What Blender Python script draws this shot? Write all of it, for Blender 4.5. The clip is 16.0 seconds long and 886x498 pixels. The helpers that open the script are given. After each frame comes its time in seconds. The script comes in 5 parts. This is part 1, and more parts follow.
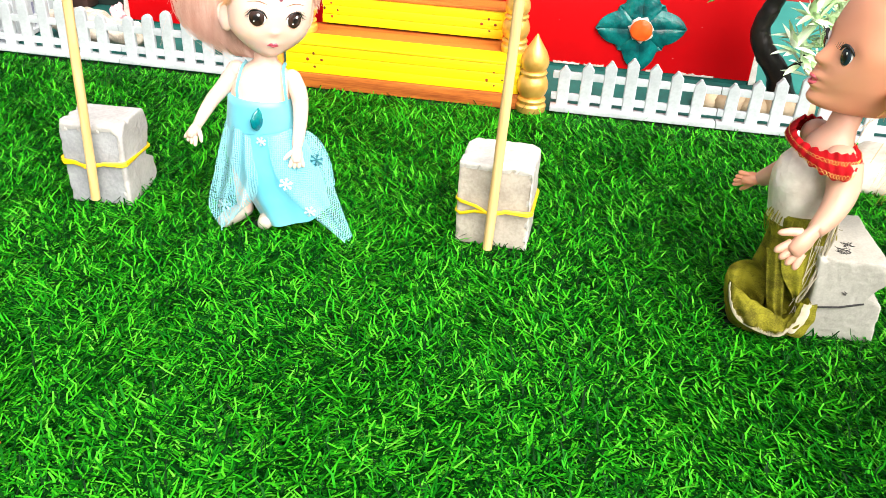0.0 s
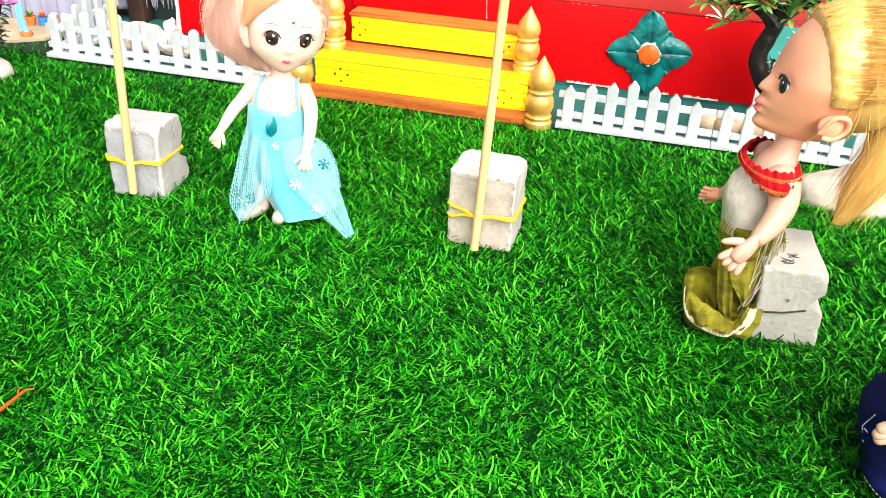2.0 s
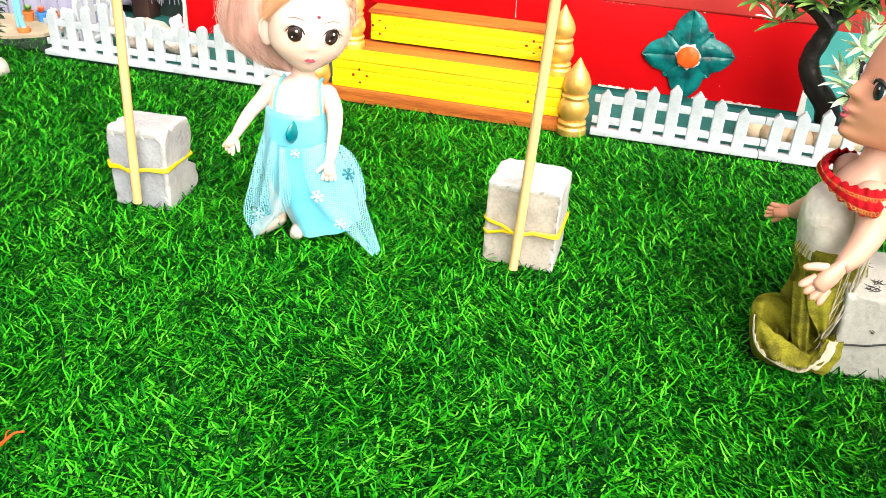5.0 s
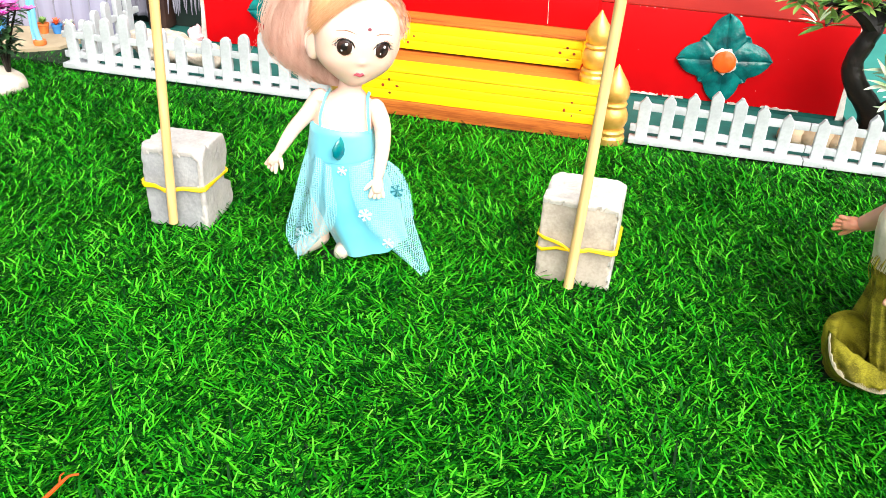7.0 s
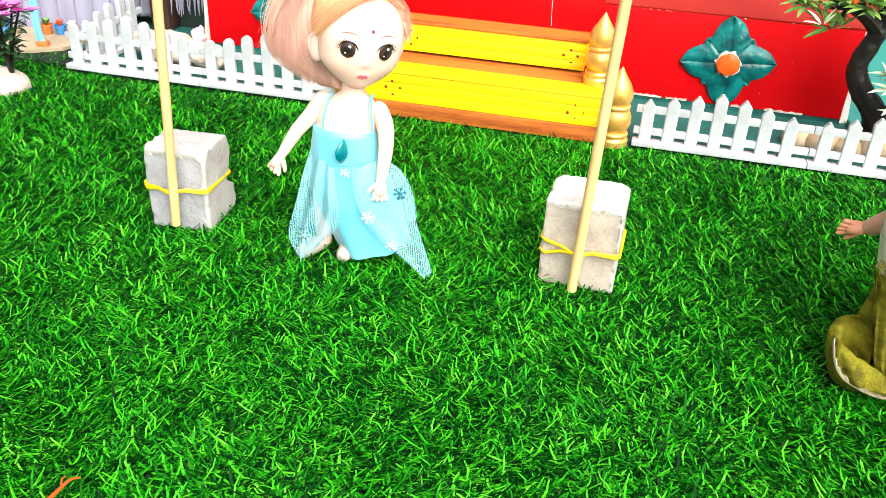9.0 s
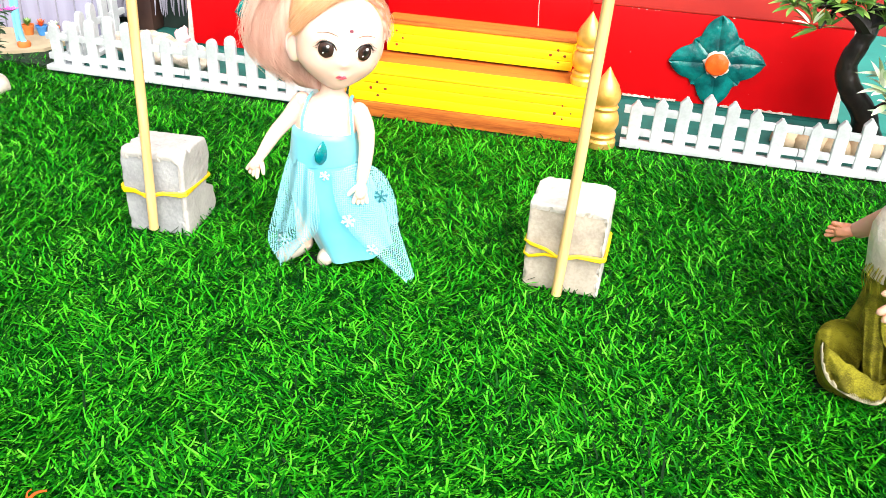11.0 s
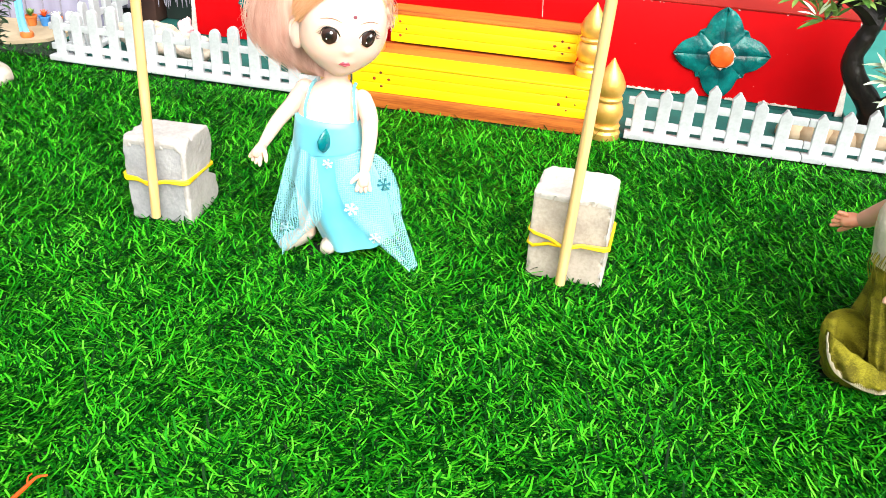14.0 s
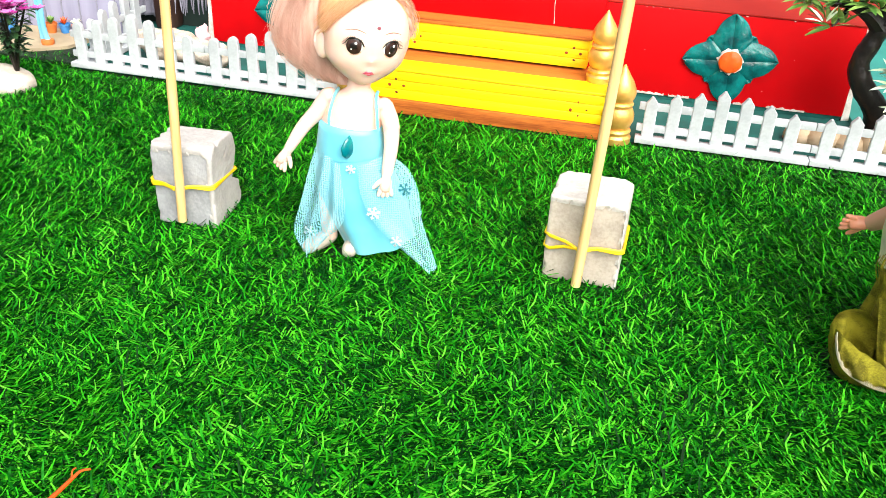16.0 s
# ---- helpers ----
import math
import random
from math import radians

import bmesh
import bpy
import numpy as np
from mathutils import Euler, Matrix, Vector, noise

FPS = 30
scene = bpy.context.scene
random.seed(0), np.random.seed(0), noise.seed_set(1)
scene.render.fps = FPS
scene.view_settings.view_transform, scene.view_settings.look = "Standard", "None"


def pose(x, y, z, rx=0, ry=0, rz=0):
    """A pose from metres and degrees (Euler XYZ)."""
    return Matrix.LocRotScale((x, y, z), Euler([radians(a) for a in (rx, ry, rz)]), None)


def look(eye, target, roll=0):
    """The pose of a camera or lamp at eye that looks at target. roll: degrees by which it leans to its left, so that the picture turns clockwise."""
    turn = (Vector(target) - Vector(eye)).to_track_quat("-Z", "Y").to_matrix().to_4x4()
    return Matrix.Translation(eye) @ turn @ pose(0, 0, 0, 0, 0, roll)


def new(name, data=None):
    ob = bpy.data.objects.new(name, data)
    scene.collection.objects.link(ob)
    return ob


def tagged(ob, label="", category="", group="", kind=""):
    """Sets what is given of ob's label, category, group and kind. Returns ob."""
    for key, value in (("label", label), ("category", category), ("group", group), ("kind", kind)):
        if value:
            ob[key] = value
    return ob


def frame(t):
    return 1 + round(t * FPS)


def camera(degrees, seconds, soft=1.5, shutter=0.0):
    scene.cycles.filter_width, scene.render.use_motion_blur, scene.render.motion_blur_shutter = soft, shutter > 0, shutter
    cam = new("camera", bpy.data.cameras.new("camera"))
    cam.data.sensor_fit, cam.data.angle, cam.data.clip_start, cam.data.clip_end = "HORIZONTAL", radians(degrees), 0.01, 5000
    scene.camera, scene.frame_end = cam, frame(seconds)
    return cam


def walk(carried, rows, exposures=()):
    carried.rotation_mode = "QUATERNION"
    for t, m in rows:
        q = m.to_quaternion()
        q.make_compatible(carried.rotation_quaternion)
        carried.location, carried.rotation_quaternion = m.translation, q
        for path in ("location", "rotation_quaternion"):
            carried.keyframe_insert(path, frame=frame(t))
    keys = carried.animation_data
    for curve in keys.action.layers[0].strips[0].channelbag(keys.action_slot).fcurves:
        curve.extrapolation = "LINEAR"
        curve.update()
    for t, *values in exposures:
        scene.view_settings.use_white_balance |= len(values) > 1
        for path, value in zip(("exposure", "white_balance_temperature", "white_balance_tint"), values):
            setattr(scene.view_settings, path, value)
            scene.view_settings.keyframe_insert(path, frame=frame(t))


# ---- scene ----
cam = camera(55.75, 16.0, soft=0.8)
# seconds, x, y, z, yaw to the left of +y, pitch up, roll to the left
PATH = [
    (0.0, 0.0037, 0.0001, 0.2551, 0.873, -31.295, 3.12),
    (0.5, 0.0176, -0.0105, 0.2591, 2.738, -31.227, 3.034),
    (1.0, 0.0311, -0.0297, 0.2725, 4.532, -30.919, 2.839),
    (1.5, 0.0415, -0.0446, 0.2756, 4.888, -30.54, 3.211),
    (2.0, 0.0463, -0.0475, 0.2763, 5.326, -30.501, 3.098),
    (2.5, 0.0547, -0.0488, 0.2731, 5.452, -30.471, 3.106),
    (3.0, 0.0562, -0.0506, 0.2757, 5.381, -30.483, 3.199),
    (3.5, 0.0556, -0.0509, 0.2747, 5.379, -30.457, 3.414),
    (4.0, 0.0528, -0.0477, 0.2761, 5.376, -30.373, 3.536),
    (4.5, 0.0444, -0.0291, 0.2693, 5.311, -30.368, 3.642),
    (5.0, 0.0199, -0.0024, 0.2581, 5.257, -30.308, 3.6),
    (5.2, 0.0101, 0.009, 0.252, 5.278, -30.266, 3.356),
    (7.3, -0.0137, 0.0144, 0.2555, 4.968, -30.14, 2.908),
    (7.5, -0.0129, 0.0133, 0.2555, 4.94, -30.151, 3.004),
    (8.0, -0.0151, 0.0105, 0.2573, 5.121, -30.137, 2.94),
    (8.5, -0.0154, 0.0118, 0.2554, 5.207, -30.086, 2.93),
    (9.0, -0.0142, 0.0159, 0.2556, 5.153, -30.087, 2.981),
    (9.5, -0.0144, 0.0129, 0.2553, 5.06, -30.049, 3.034),
    (10.0, -0.0076, 0.0219, 0.2533, 4.93, -29.983, 3.12),
    (12.5, -0.0101, 0.0258, 0.2528, 4.424, -30.114, 2.91),
    (13.0, -0.0093, 0.0242, 0.2535, 4.334, -30.152, 3.024),
    (13.5, -0.0042, 0.0245, 0.247, 5.028, -30.204, 3.209),
    (14.0, -0.0085, 0.0244, 0.2478, 4.898, -30.198, 3.167),
    (14.5, -0.0116, 0.0204, 0.2554, 4.812, -30.205, 3.094),
    (15.0, -0.013, 0.0131, 0.2556, 4.911, -30.15, 3.017),
    (15.5, -0.0144, 0.0102, 0.257, 5.147, -30.1, 2.934),
    (16.0, -0.0161, 0.0117, 0.2549, 5.2, -30.09, 2.93),
]
walk(cam, [(t, pose(x, y, z, 0, 0, yaw) @ pose(0, 0, 0, 90 + pitch) @ pose(0, 0, 0, 0, 0, roll)) for t, x, y, z, yaw, pitch, roll in PATH],
     exposures=[(0.0, 0.60), (1.5, 0.66), (3.0, 0.66), (4.0, 0.61), (8.0, 0.60), (9.0, 0.64), (10.0, 0.77), (11.4, 0.69), (12.5, 0.63), (15.0, 0.63), (16.0, 0.59)])

# ---- light ----
SUN_ELEVATION, SUN_AZIMUTH = 45.0, 153.0     # degrees; azimuth clockwise from +y
world = bpy.data.worlds.new("daylight")
scene.world = world
world.use_nodes = True
wn = world.node_tree.nodes
sky = wn.new("ShaderNodeTexSky")
sky.sky_type = 'NISHITA'
sky.sun_disc = False
sky.sun_elevation, sky.sun_rotation = radians(SUN_ELEVATION), radians(SUN_AZIMUTH)
sky.air_density, sky.dust_density, sky.ozone_density = 1.0, 4.0, 0.6
wn["Background"].inputs["Strength"].default_value = 0.110
haze = wn.new("ShaderNodeHueSaturation")      # a hazy, whitish sky
haze.inputs["Saturation"].default_value = 0.28
world.node_tree.links.new(sky.outputs[0], haze.inputs["Color"])
world.node_tree.links.new(haze.outputs[0], wn["Background"].inputs["Color"])
sun_data = bpy.data.lights.new("sun", 'SUN')
sun_data.energy, sun_data.angle, sun_data.color = 4.9, radians(64), (1.0, 0.962, 0.91)
sun = new("sun", sun_data)
se, sa = radians(SUN_ELEVATION), radians(SUN_AZIMUTH)
sun.matrix_world = look((math.sin(sa) * math.cos(se) * 3, math.cos(sa) * math.cos(se) * 3, math.sin(se) * 3), (0, 0, 0))


# ---- materials ----
def mat(name, color, color2=None, rough=0.6, metal=0.0, scale=300.0, bump=0.15, bump_scale=None, fine=0.0, spec=0.5,
        coat=0.0, sheen=0.0, stretch=(1, 1, 1), contrast=(0.35, 0.65), island=0.0, sub=0.0, rand=0.0, depth=0.0006):
    """A surface with grain at two scales: large patches from color to color2, fine relief, and optional change from piece to piece."""
    m = bpy.data.materials.new(name)
    m.use_nodes = True
    nt = m.node_tree
    n, l = nt.nodes, nt.links
    b = n["Principled BSDF"]
    color2 = color2 or tuple(c * 0.8 for c in color)
    co = n.new("ShaderNodeTexCoord")
    mp = n.new("ShaderNodeMapping")
    mp.inputs["Scale"].default_value = stretch
    l.new(co.outputs["Object"], mp.inputs["Vector"])
    n1 = n.new("ShaderNodeTexNoise")
    n1.inputs["Scale"].default_value, n1.inputs["Detail"].default_value = scale * 0.3, 6
    n2 = n.new("ShaderNodeTexNoise")
    n2.inputs["Scale"].default_value, n2.inputs["Detail"].default_value = (bump_scale or scale * 3), 4
    for t in (n1, n2):
        l.new(mp.outputs[0], t.inputs["Vector"])
    add = n.new("ShaderNodeMath")
    add.operation = 'MULTIPLY_ADD'
    l.new(n2.outputs["Fac"], add.inputs[0])
    add.inputs[1].default_value = fine
    l.new(n1.outputs["Fac"], add.inputs[2])
    fac = add.outputs[0]
    if island:
        g = n.new("ShaderNodeNewGeometry")
        a2 = n.new("ShaderNodeMath")
        a2.operation = 'MULTIPLY_ADD'
        l.new(g.outputs["Random Per Island"], a2.inputs[0])
        a2.inputs[1].default_value = island
        l.new(fac, a2.inputs[2])
        a3 = n.new("ShaderNodeMath")
        a3.operation = 'SUBTRACT'
        l.new(a2.outputs[0], a3.inputs[0])
        a3.inputs[1].default_value = island * 0.5
        fac = a3.outputs[0]
    if rand:
        oi = n.new("ShaderNodeObjectInfo")
        a4 = n.new("ShaderNodeMath")
        a4.operation = 'MULTIPLY_ADD'
        l.new(oi.outputs["Random"], a4.inputs[0])
        a4.inputs[1].default_value = rand
        l.new(fac, a4.inputs[2])
        fac = a4.outputs[0]
    mr = n.new("ShaderNodeMapRange")
    mr.inputs[1].default_value = contrast[0] + fine * 0.5 + rand * 0.5
    mr.inputs[2].default_value = contrast[1] + fine * 0.5 + rand * 0.5
    l.new(fac, mr.inputs[0])
    mix = n.new("ShaderNodeMix")
    mix.data_type = 'RGBA'
    mix.inputs[6].default_value, mix.inputs[7].default_value = (*color2, 1), (*color, 1)
    l.new(mr.outputs[0], mix.inputs[0])
    l.new(mix.outputs[2], b.inputs["Base Color"])
    b.inputs["Roughness"].default_value, b.inputs["Metallic"].default_value = rough, metal
    b.inputs["Specular IOR Level"].default_value = spec
    b.inputs["Coat Weight"].default_value = coat
    b.inputs["Sheen Weight"].default_value = sheen
    if sub:
        b.inputs["Subsurface Weight"].default_value = sub
        b.inputs["Subsurface Radius"].default_value = (0.0040, 0.0020, 0.0012)
        b.inputs["Subsurface Scale"].default_value = 1.0
    if bump:
        bp = n.new("ShaderNodeBump")
        bp.inputs["Strength"].default_value, bp.inputs["Distance"].default_value = bump, depth
        l.new(n2.outputs["Fac"], bp.inputs["Height"])
        l.new(bp.outputs[0], b.inputs["Normal"])
    return m


def mesh_cloth(name, color, holes=900.0, open_share=0.33, rough=0.6):
    """Net fabric: threads with holes between them."""
    m = mat(name, color, tuple(c * 0.85 for c in color), rough=rough, scale=200, bump=0.1)
    n, l = m.node_tree.nodes, m.node_tree.links
    co = n.new("ShaderNodeTexCoord")
    vo = n.new("ShaderNodeTexVoronoi")
    vo.inputs["Scale"].default_value = holes
    vo.inputs["Randomness"].default_value = 0.25
    l.new(co.outputs["UV"], vo.inputs["Vector"])
    lt = n.new("ShaderNodeMath")
    lt.operation = 'LESS_THAN'
    l.new(vo.outputs["Distance"], lt.inputs[0])
    lt.inputs[1].default_value = open_share
    tr = n.new("ShaderNodeBsdfTransparent")
    mx = n.new("ShaderNodeMixShader")
    l.new(lt.outputs[0], mx.inputs[0])
    l.new(n["Principled BSDF"].outputs[0], mx.inputs[1])
    l.new(tr.outputs[0], mx.inputs[2])
    l.new(mx.outputs[0], n["Material Output"].inputs["Surface"])
    return m



def turf_material():
    """Plastic blades: dark, mid and lime yarns mixed at random, in soft drifts of tone, with small glints."""
    m = mat("turf_blade", (0.05, 0.3, 0.02), rough=0.36, bump=0, spec=0.05)
    n, l = m.node_tree.nodes, m.node_tree.links
    b = n["Principled BSDF"]
    geo, co = n.new("ShaderNodeNewGeometry"), n.new("ShaderNodeTexCoord")
    drift, grain = n.new("ShaderNodeTexNoise"), n.new("ShaderNodeTexNoise")
    drift.inputs["Scale"].default_value, drift.inputs["Detail"].default_value = 26.0, 3
    grain.inputs["Scale"].default_value, grain.inputs["Detail"].default_value = 330.0, 2
    for t in (drift, grain):
        l.new(co.outputs["Object"], t.inputs["Vector"])
    fac = geo.outputs["Random Per Island"]
    for t, k in ((drift, 0.30), (grain, 0.50)):
        a = n.new("ShaderNodeMath")
        a.operation = 'MULTIPLY_ADD'
        l.new(t.outputs["Fac"], a.inputs[0])
        a.inputs[1].default_value = k
        l.new(fac, a.inputs[2])
        fac = a.outputs[0]
    mr = n.new("ShaderNodeMapRange")
    mr.inputs[1].default_value, mr.inputs[2].default_value = 0.36, 1.49
    l.new(fac, mr.inputs[0])
    ramp = n.new("ShaderNodeValToRGB")
    e = ramp.color_ramp.elements
    e[0].position, e[0].color = 0.0, (0.0008, 0.016, 0.0018, 1)
    e[1].position, e[1].color = 1.0, (0.165, 0.60, 0.048, 1)
    for p, c in ((0.30, (0.0010, 0.034, 0.0022)), (0.50, (0.0050, 0.135, 0.0045)), (0.68, (0.019, 0.300, 0.0070)), (0.86, (0.066, 0.475, 0.013))):
        q = e.new(p)
        q.color = (*c, 1)
    l.new(mr.outputs[0], ramp.inputs[0])
    l.new(ramp.outputs[0], b.inputs["Base Color"])
    return m


GRASS = turf_material()
THATCH = mat("turf_backing", (0.002, 0.022, 0.002), (0.001, 0.010, 0.001), rough=0.9, scale=900)
TEAL_FLOOR = mat("teal_mat", (0.006, 0.125, 0.105), (0.005, 0.085, 0.072), rough=0.75, scale=200)
LIGHTER_TEAL = mat("lighter_teal", (0.025, 0.25, 0.21), (0.02, 0.21, 0.175), rough=0.6, scale=60)
FLOOR = mat("grey_floor", (0.32, 0.31, 0.29), (0.25, 0.24, 0.23), rough=0.7, scale=30)
CONCRETE = mat("cast_concrete", (0.50, 0.475, 0.455), (0.385, 0.362, 0.345), rough=0.95, scale=200, bump=0.16, bump_scale=520, fine=0.5, spec=0.2, depth=0.0014)
WARM_CONCRETE = mat("warm_concrete", (0.58, 0.55, 0.51), (0.45, 0.42, 0.38), rough=0.95, scale=200, bump=0.16, bump_scale=520, fine=0.5, spec=0.2, depth=0.0014)
PALE_CONCRETE = mat("pale_concrete", (0.52, 0.495, 0.435), (0.41, 0.388, 0.335), rough=0.95, scale=200, bump=0.14, bump_scale=900, fine=0.5, spec=0.2, depth=0.0012)
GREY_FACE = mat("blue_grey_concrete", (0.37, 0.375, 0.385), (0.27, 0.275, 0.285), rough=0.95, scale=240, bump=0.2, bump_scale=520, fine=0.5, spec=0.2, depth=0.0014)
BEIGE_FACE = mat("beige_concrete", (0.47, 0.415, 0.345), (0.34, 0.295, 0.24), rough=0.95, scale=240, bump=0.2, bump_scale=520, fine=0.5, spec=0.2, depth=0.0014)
BAMBOO = mat("pale_bamboo", (0.80, 0.56, 0.25), (0.66, 0.42, 0.16), rough=0.5, scale=300, stretch=(4, 4, 0.25), bump=0.1)
RUBBER = mat("yellow_rubber", (0.88, 0.62, 0.005), (0.75, 0.48, 0.004), rough=0.45, scale=300, bump=0.05)
WHITE_PLASTIC = mat("white_plastic", (0.53, 0.56, 0.575), (0.41, 0.435, 0.45), rough=0.45, scale=150, bump=0.2, fine=0.4)
RED_PAINT = mat("red_gloss_paint", (0.57, 0.0015, 0.004), (0.48, 0.001, 0.003), rough=0.45, scale=60, bump=0.08, bump_scale=90, spec=0.12)
YELLOW_PAINT = mat("yellow_brushed_paint", (0.93, 0.68, 0.002), (0.86, 0.53, 0.0), rough=0.45, scale=160, stretch=(0.15, 1, 2.2), bump=0.35, bump_scale=420, fine=0.3, contrast=(0.28, 0.52))
ORANGE_PAINT = mat("orange_brushed_paint", (0.54, 0.155, 0.026), (0.22, 0.045, 0.012), rough=0.5, scale=260, stretch=(0.12, 1.5, 1.5), bump=0.3, spec=0.15, fine=0.4, contrast=(0.26, 0.56))
GOLD = mat("gold_paint", (0.85, 0.52, 0.14), (0.66, 0.34, 0.06), rough=0.34, metal=0.5, scale=220, bump=0.25, bump_scale=400)
RED_DOT = mat("red_dot_paint", (0.30, 0.025, 0.008), (0.10, 0.015, 0.006), rough=0.5, bump=0, rand=0.5)
TEAL_PETAL = mat("teal_enamel", (0.003, 0.20, 0.185), (0.002, 0.060, 0.065), rough=0.16, scale=260, bump=0.55, bump_scale=240, depth=0.0012)
ORANGE_CENTRE = mat("orange_enamel", (0.86, 0.13, 0.006), (0.72, 0.085, 0.005), rough=0.45, scale=300, bump=0.3)
PLASTER = mat("white_plaster", (0.72, 0.68, 0.62), (0.5, 0.42, 0.36), rough=0.9, scale=260, bump=0.5, fine=0.4)
CORAL = mat("coral_paint", (0.34, 0.018, 0.010), (0.28, 0.012, 0.007), rough=0.5, scale=50, bump=0.05, spec=0.15)
SKIN = mat("doll_vinyl", (0.74, 0.42, 0.30), (0.70, 0.385, 0.27), rough=0.42, scale=60, bump=0.02, sub=0.15)
SKIN_TAN = mat("tan_doll_vinyl", (0.95, 0.41, 0.245), (0.92, 0.37, 0.215), rough=0.40, scale=60, bump=0.02, sub=0.12)
SKIN_PALE = mat("pale_doll_vinyl", (0.90, 0.60, 0.49), (0.88, 0.565, 0.455), rough=0.45, scale=60, bump=0.02, sub=0.30)
HAIR_ROSE = mat("rose_blond_fibre", (0.80, 0.53, 0.43), (0.66, 0.38, 0.29), rough=0.42, scale=420, stretch=(3, 3, 0.3), bump=0.2, fine=0.3, island=0.10)
HAIR_APRICOT = mat("apricot_fibre", (0.86, 0.50, 0.28), (0.72, 0.36, 0.17), rough=0.38, scale=420, stretch=(3, 3, 0.3), bump=0.3, fine=0.3, island=0.22)
HAIR_BLOND = mat("golden_fibre", (0.74, 0.46, 0.14), (0.58, 0.32, 0.07), rough=0.36, scale=420, stretch=(3, 3, 0.3), bump=0.12, fine=0.2, island=0.12)
SATIN = mat("aqua_satin", (0.17, 0.58, 0.70), (0.12, 0.48, 0.62), rough=0.34, scale=120, bump=0.15, sheen=0.3)
TULLE = mesh_cloth("aqua_net", (0.30, 0.68, 0.78), 1000.0, 0.42)
GEM = mat("teal_gem", (0.0, 0.13, 0.18), (0.0, 0.22, 0.2), rough=0.12, scale=500, bump=0.6, bump_scale=700, coat=0.5)
IRIS = mat("brown_iris", (0.052, 0.025, 0.019), (0.024, 0.011, 0.009), rough=0.18, scale=900, bump=0)
EYE = mat("dark_eye", (0.012, 0.008, 0.008), rough=0.28, bump=0)
EYE_WHITE_GLINT = mat("eye_white_glint", (0.85, 0.85, 0.85), rough=0.3, bump=0)
EYE_BLUE = mat("blue_eye", (0.022, 0.040, 0.055), rough=0.15, bump=0)
LIP = mat("pink_lip", (0.76, 0.14, 0.18), (0.62, 0.08, 0.12), rough=0.4, bump=0)
BINDI = mat("plum_dot", (0.30, 0.06, 0.09), rough=0.5, bump=0)
BROW = mat("brown_brow", (0.28, 0.12, 0.06), rough=0.7, bump=0)
BLACK = mat("matt_black", (0.012, 0.010, 0.010), (0.02, 0.017, 0.016), rough=0.6, scale=300, bump=0.4)
SHOE = mat("pearl_shoe", (0.64, 0.57, 0.48), rough=0.35, scale=100, bump=0.05)
SILVER = mat("silver_flake", (0.75, 0.8, 0.85), rough=0.3, metal=0.5, bump=0.2)
DARK_TEAL = mat("dark_teal_foil", (0.01, 0.19, 0.24), rough=0.3, bump=0.1)
OLIVE = mat("olive_knit", (0.28, 0.255, 0.018), (0.095, 0.085, 0.007), rough=0.75, scale=240, bump=0.8, bump_scale=1100, stretch=(1, 1, 2.2), spec=0.15, fine=0.6)
CREAM_SATIN = mat("cream_satin", (0.80, 0.72, 0.63), (0.56, 0.48, 0.40), rough=0.34, scale=260, bump=0.9, bump_scale=170, depth=0.0016)
CREAM_THREAD = mat("cream_thread", (0.66, 0.60, 0.44), (0.52, 0.45, 0.30), rough=0.8, scale=600)
RED_CLOTH = mat("red_cloth", (0.50, 0.005, 0.010), (0.34, 0.003, 0.006), rough=0.8, scale=400, bump=0.5, spec=0.15)
DENIM = mat("navy_denim", (0.004, 0.009, 0.075), (0.003, 0.005, 0.032), spec=0.1, rough=0.9, scale=300, bump=0.5, bump_scale=1500, fine=0.5)
WHITE_THREAD = mat("white_thread", (0.75, 0.76, 0.8), rough=0.8, bump=0.2)
BARK = mat("black_bark", (0.006, 0.005, 0.0045), (0.014, 0.010, 0.008), spec=0.35, rough=0.38, scale=300, bump=0.8, bump_scale=260)
LEAF = mat("plastic_leaf", (0.22, 0.36, 0.08), (0.060, 0.18, 0.025), rough=0.45, scale=200, island=0.6, bump=0.1)
LEAF_DARK = mat("dark_plastic_leaf", (0.035, 0.10, 0.028), (0.010, 0.035, 0.012), rough=0.5, scale=200, island=0.6, bump=0.1)
LEAF_PALE = mat("frosted_leaf", (0.86, 0.92, 0.76), (0.55, 0.74, 0.40), rough=0.45, scale=90, island=0.5, bump=0.1)
STONE = mat("chalky_stone", (0.58, 0.52, 0.45), (0.42, 0.36, 0.29), rough=0.95, scale=120, bump=0.7, bump_scale=260, fine=0.3)
PEBBLE = mat("tan_pebble", (0.55, 0.42, 0.28), (0.36, 0.24, 0.13), rough=0.8, scale=160, bump=0.4)
LAVENDER = mat("lavender_card", (0.36, 0.35, 0.47), (0.24, 0.235, 0.33), rough=0.7, scale=60, stretch=(3, 3, 0.4), bump=0.05)
BEIGE = mat("beige_card", (0.46, 0.37, 0.24), (0.34, 0.27, 0.17), rough=0.8, scale=120, bump=0.2)
SKY_BLUE = mat("light_blue_plastic", (0.22, 0.60, 0.82), (0.18, 0.50, 0.72), rough=0.35, scale=60, bump=0.05)
TERRACOTTA = mat("orange_pot", (0.70, 0.20, 0.04), (0.55, 0.13, 0.02), rough=0.6, scale=120)
BLUE_POT = mat("blue_pot", (0.05, 0.25, 0.62), rough=0.5, scale=120)
BROWN_DARK = mat("dark_brown_wood_and_shade", (0.060, 0.026, 0.018), (0.028, 0.012, 0.010), rough=0.5, scale=80)
HUT_SHADE = mat("hut_interior_shade", (0.012, 0.030, 0.022), (0.006, 0.012, 0.010), rough=0.8, scale=60)
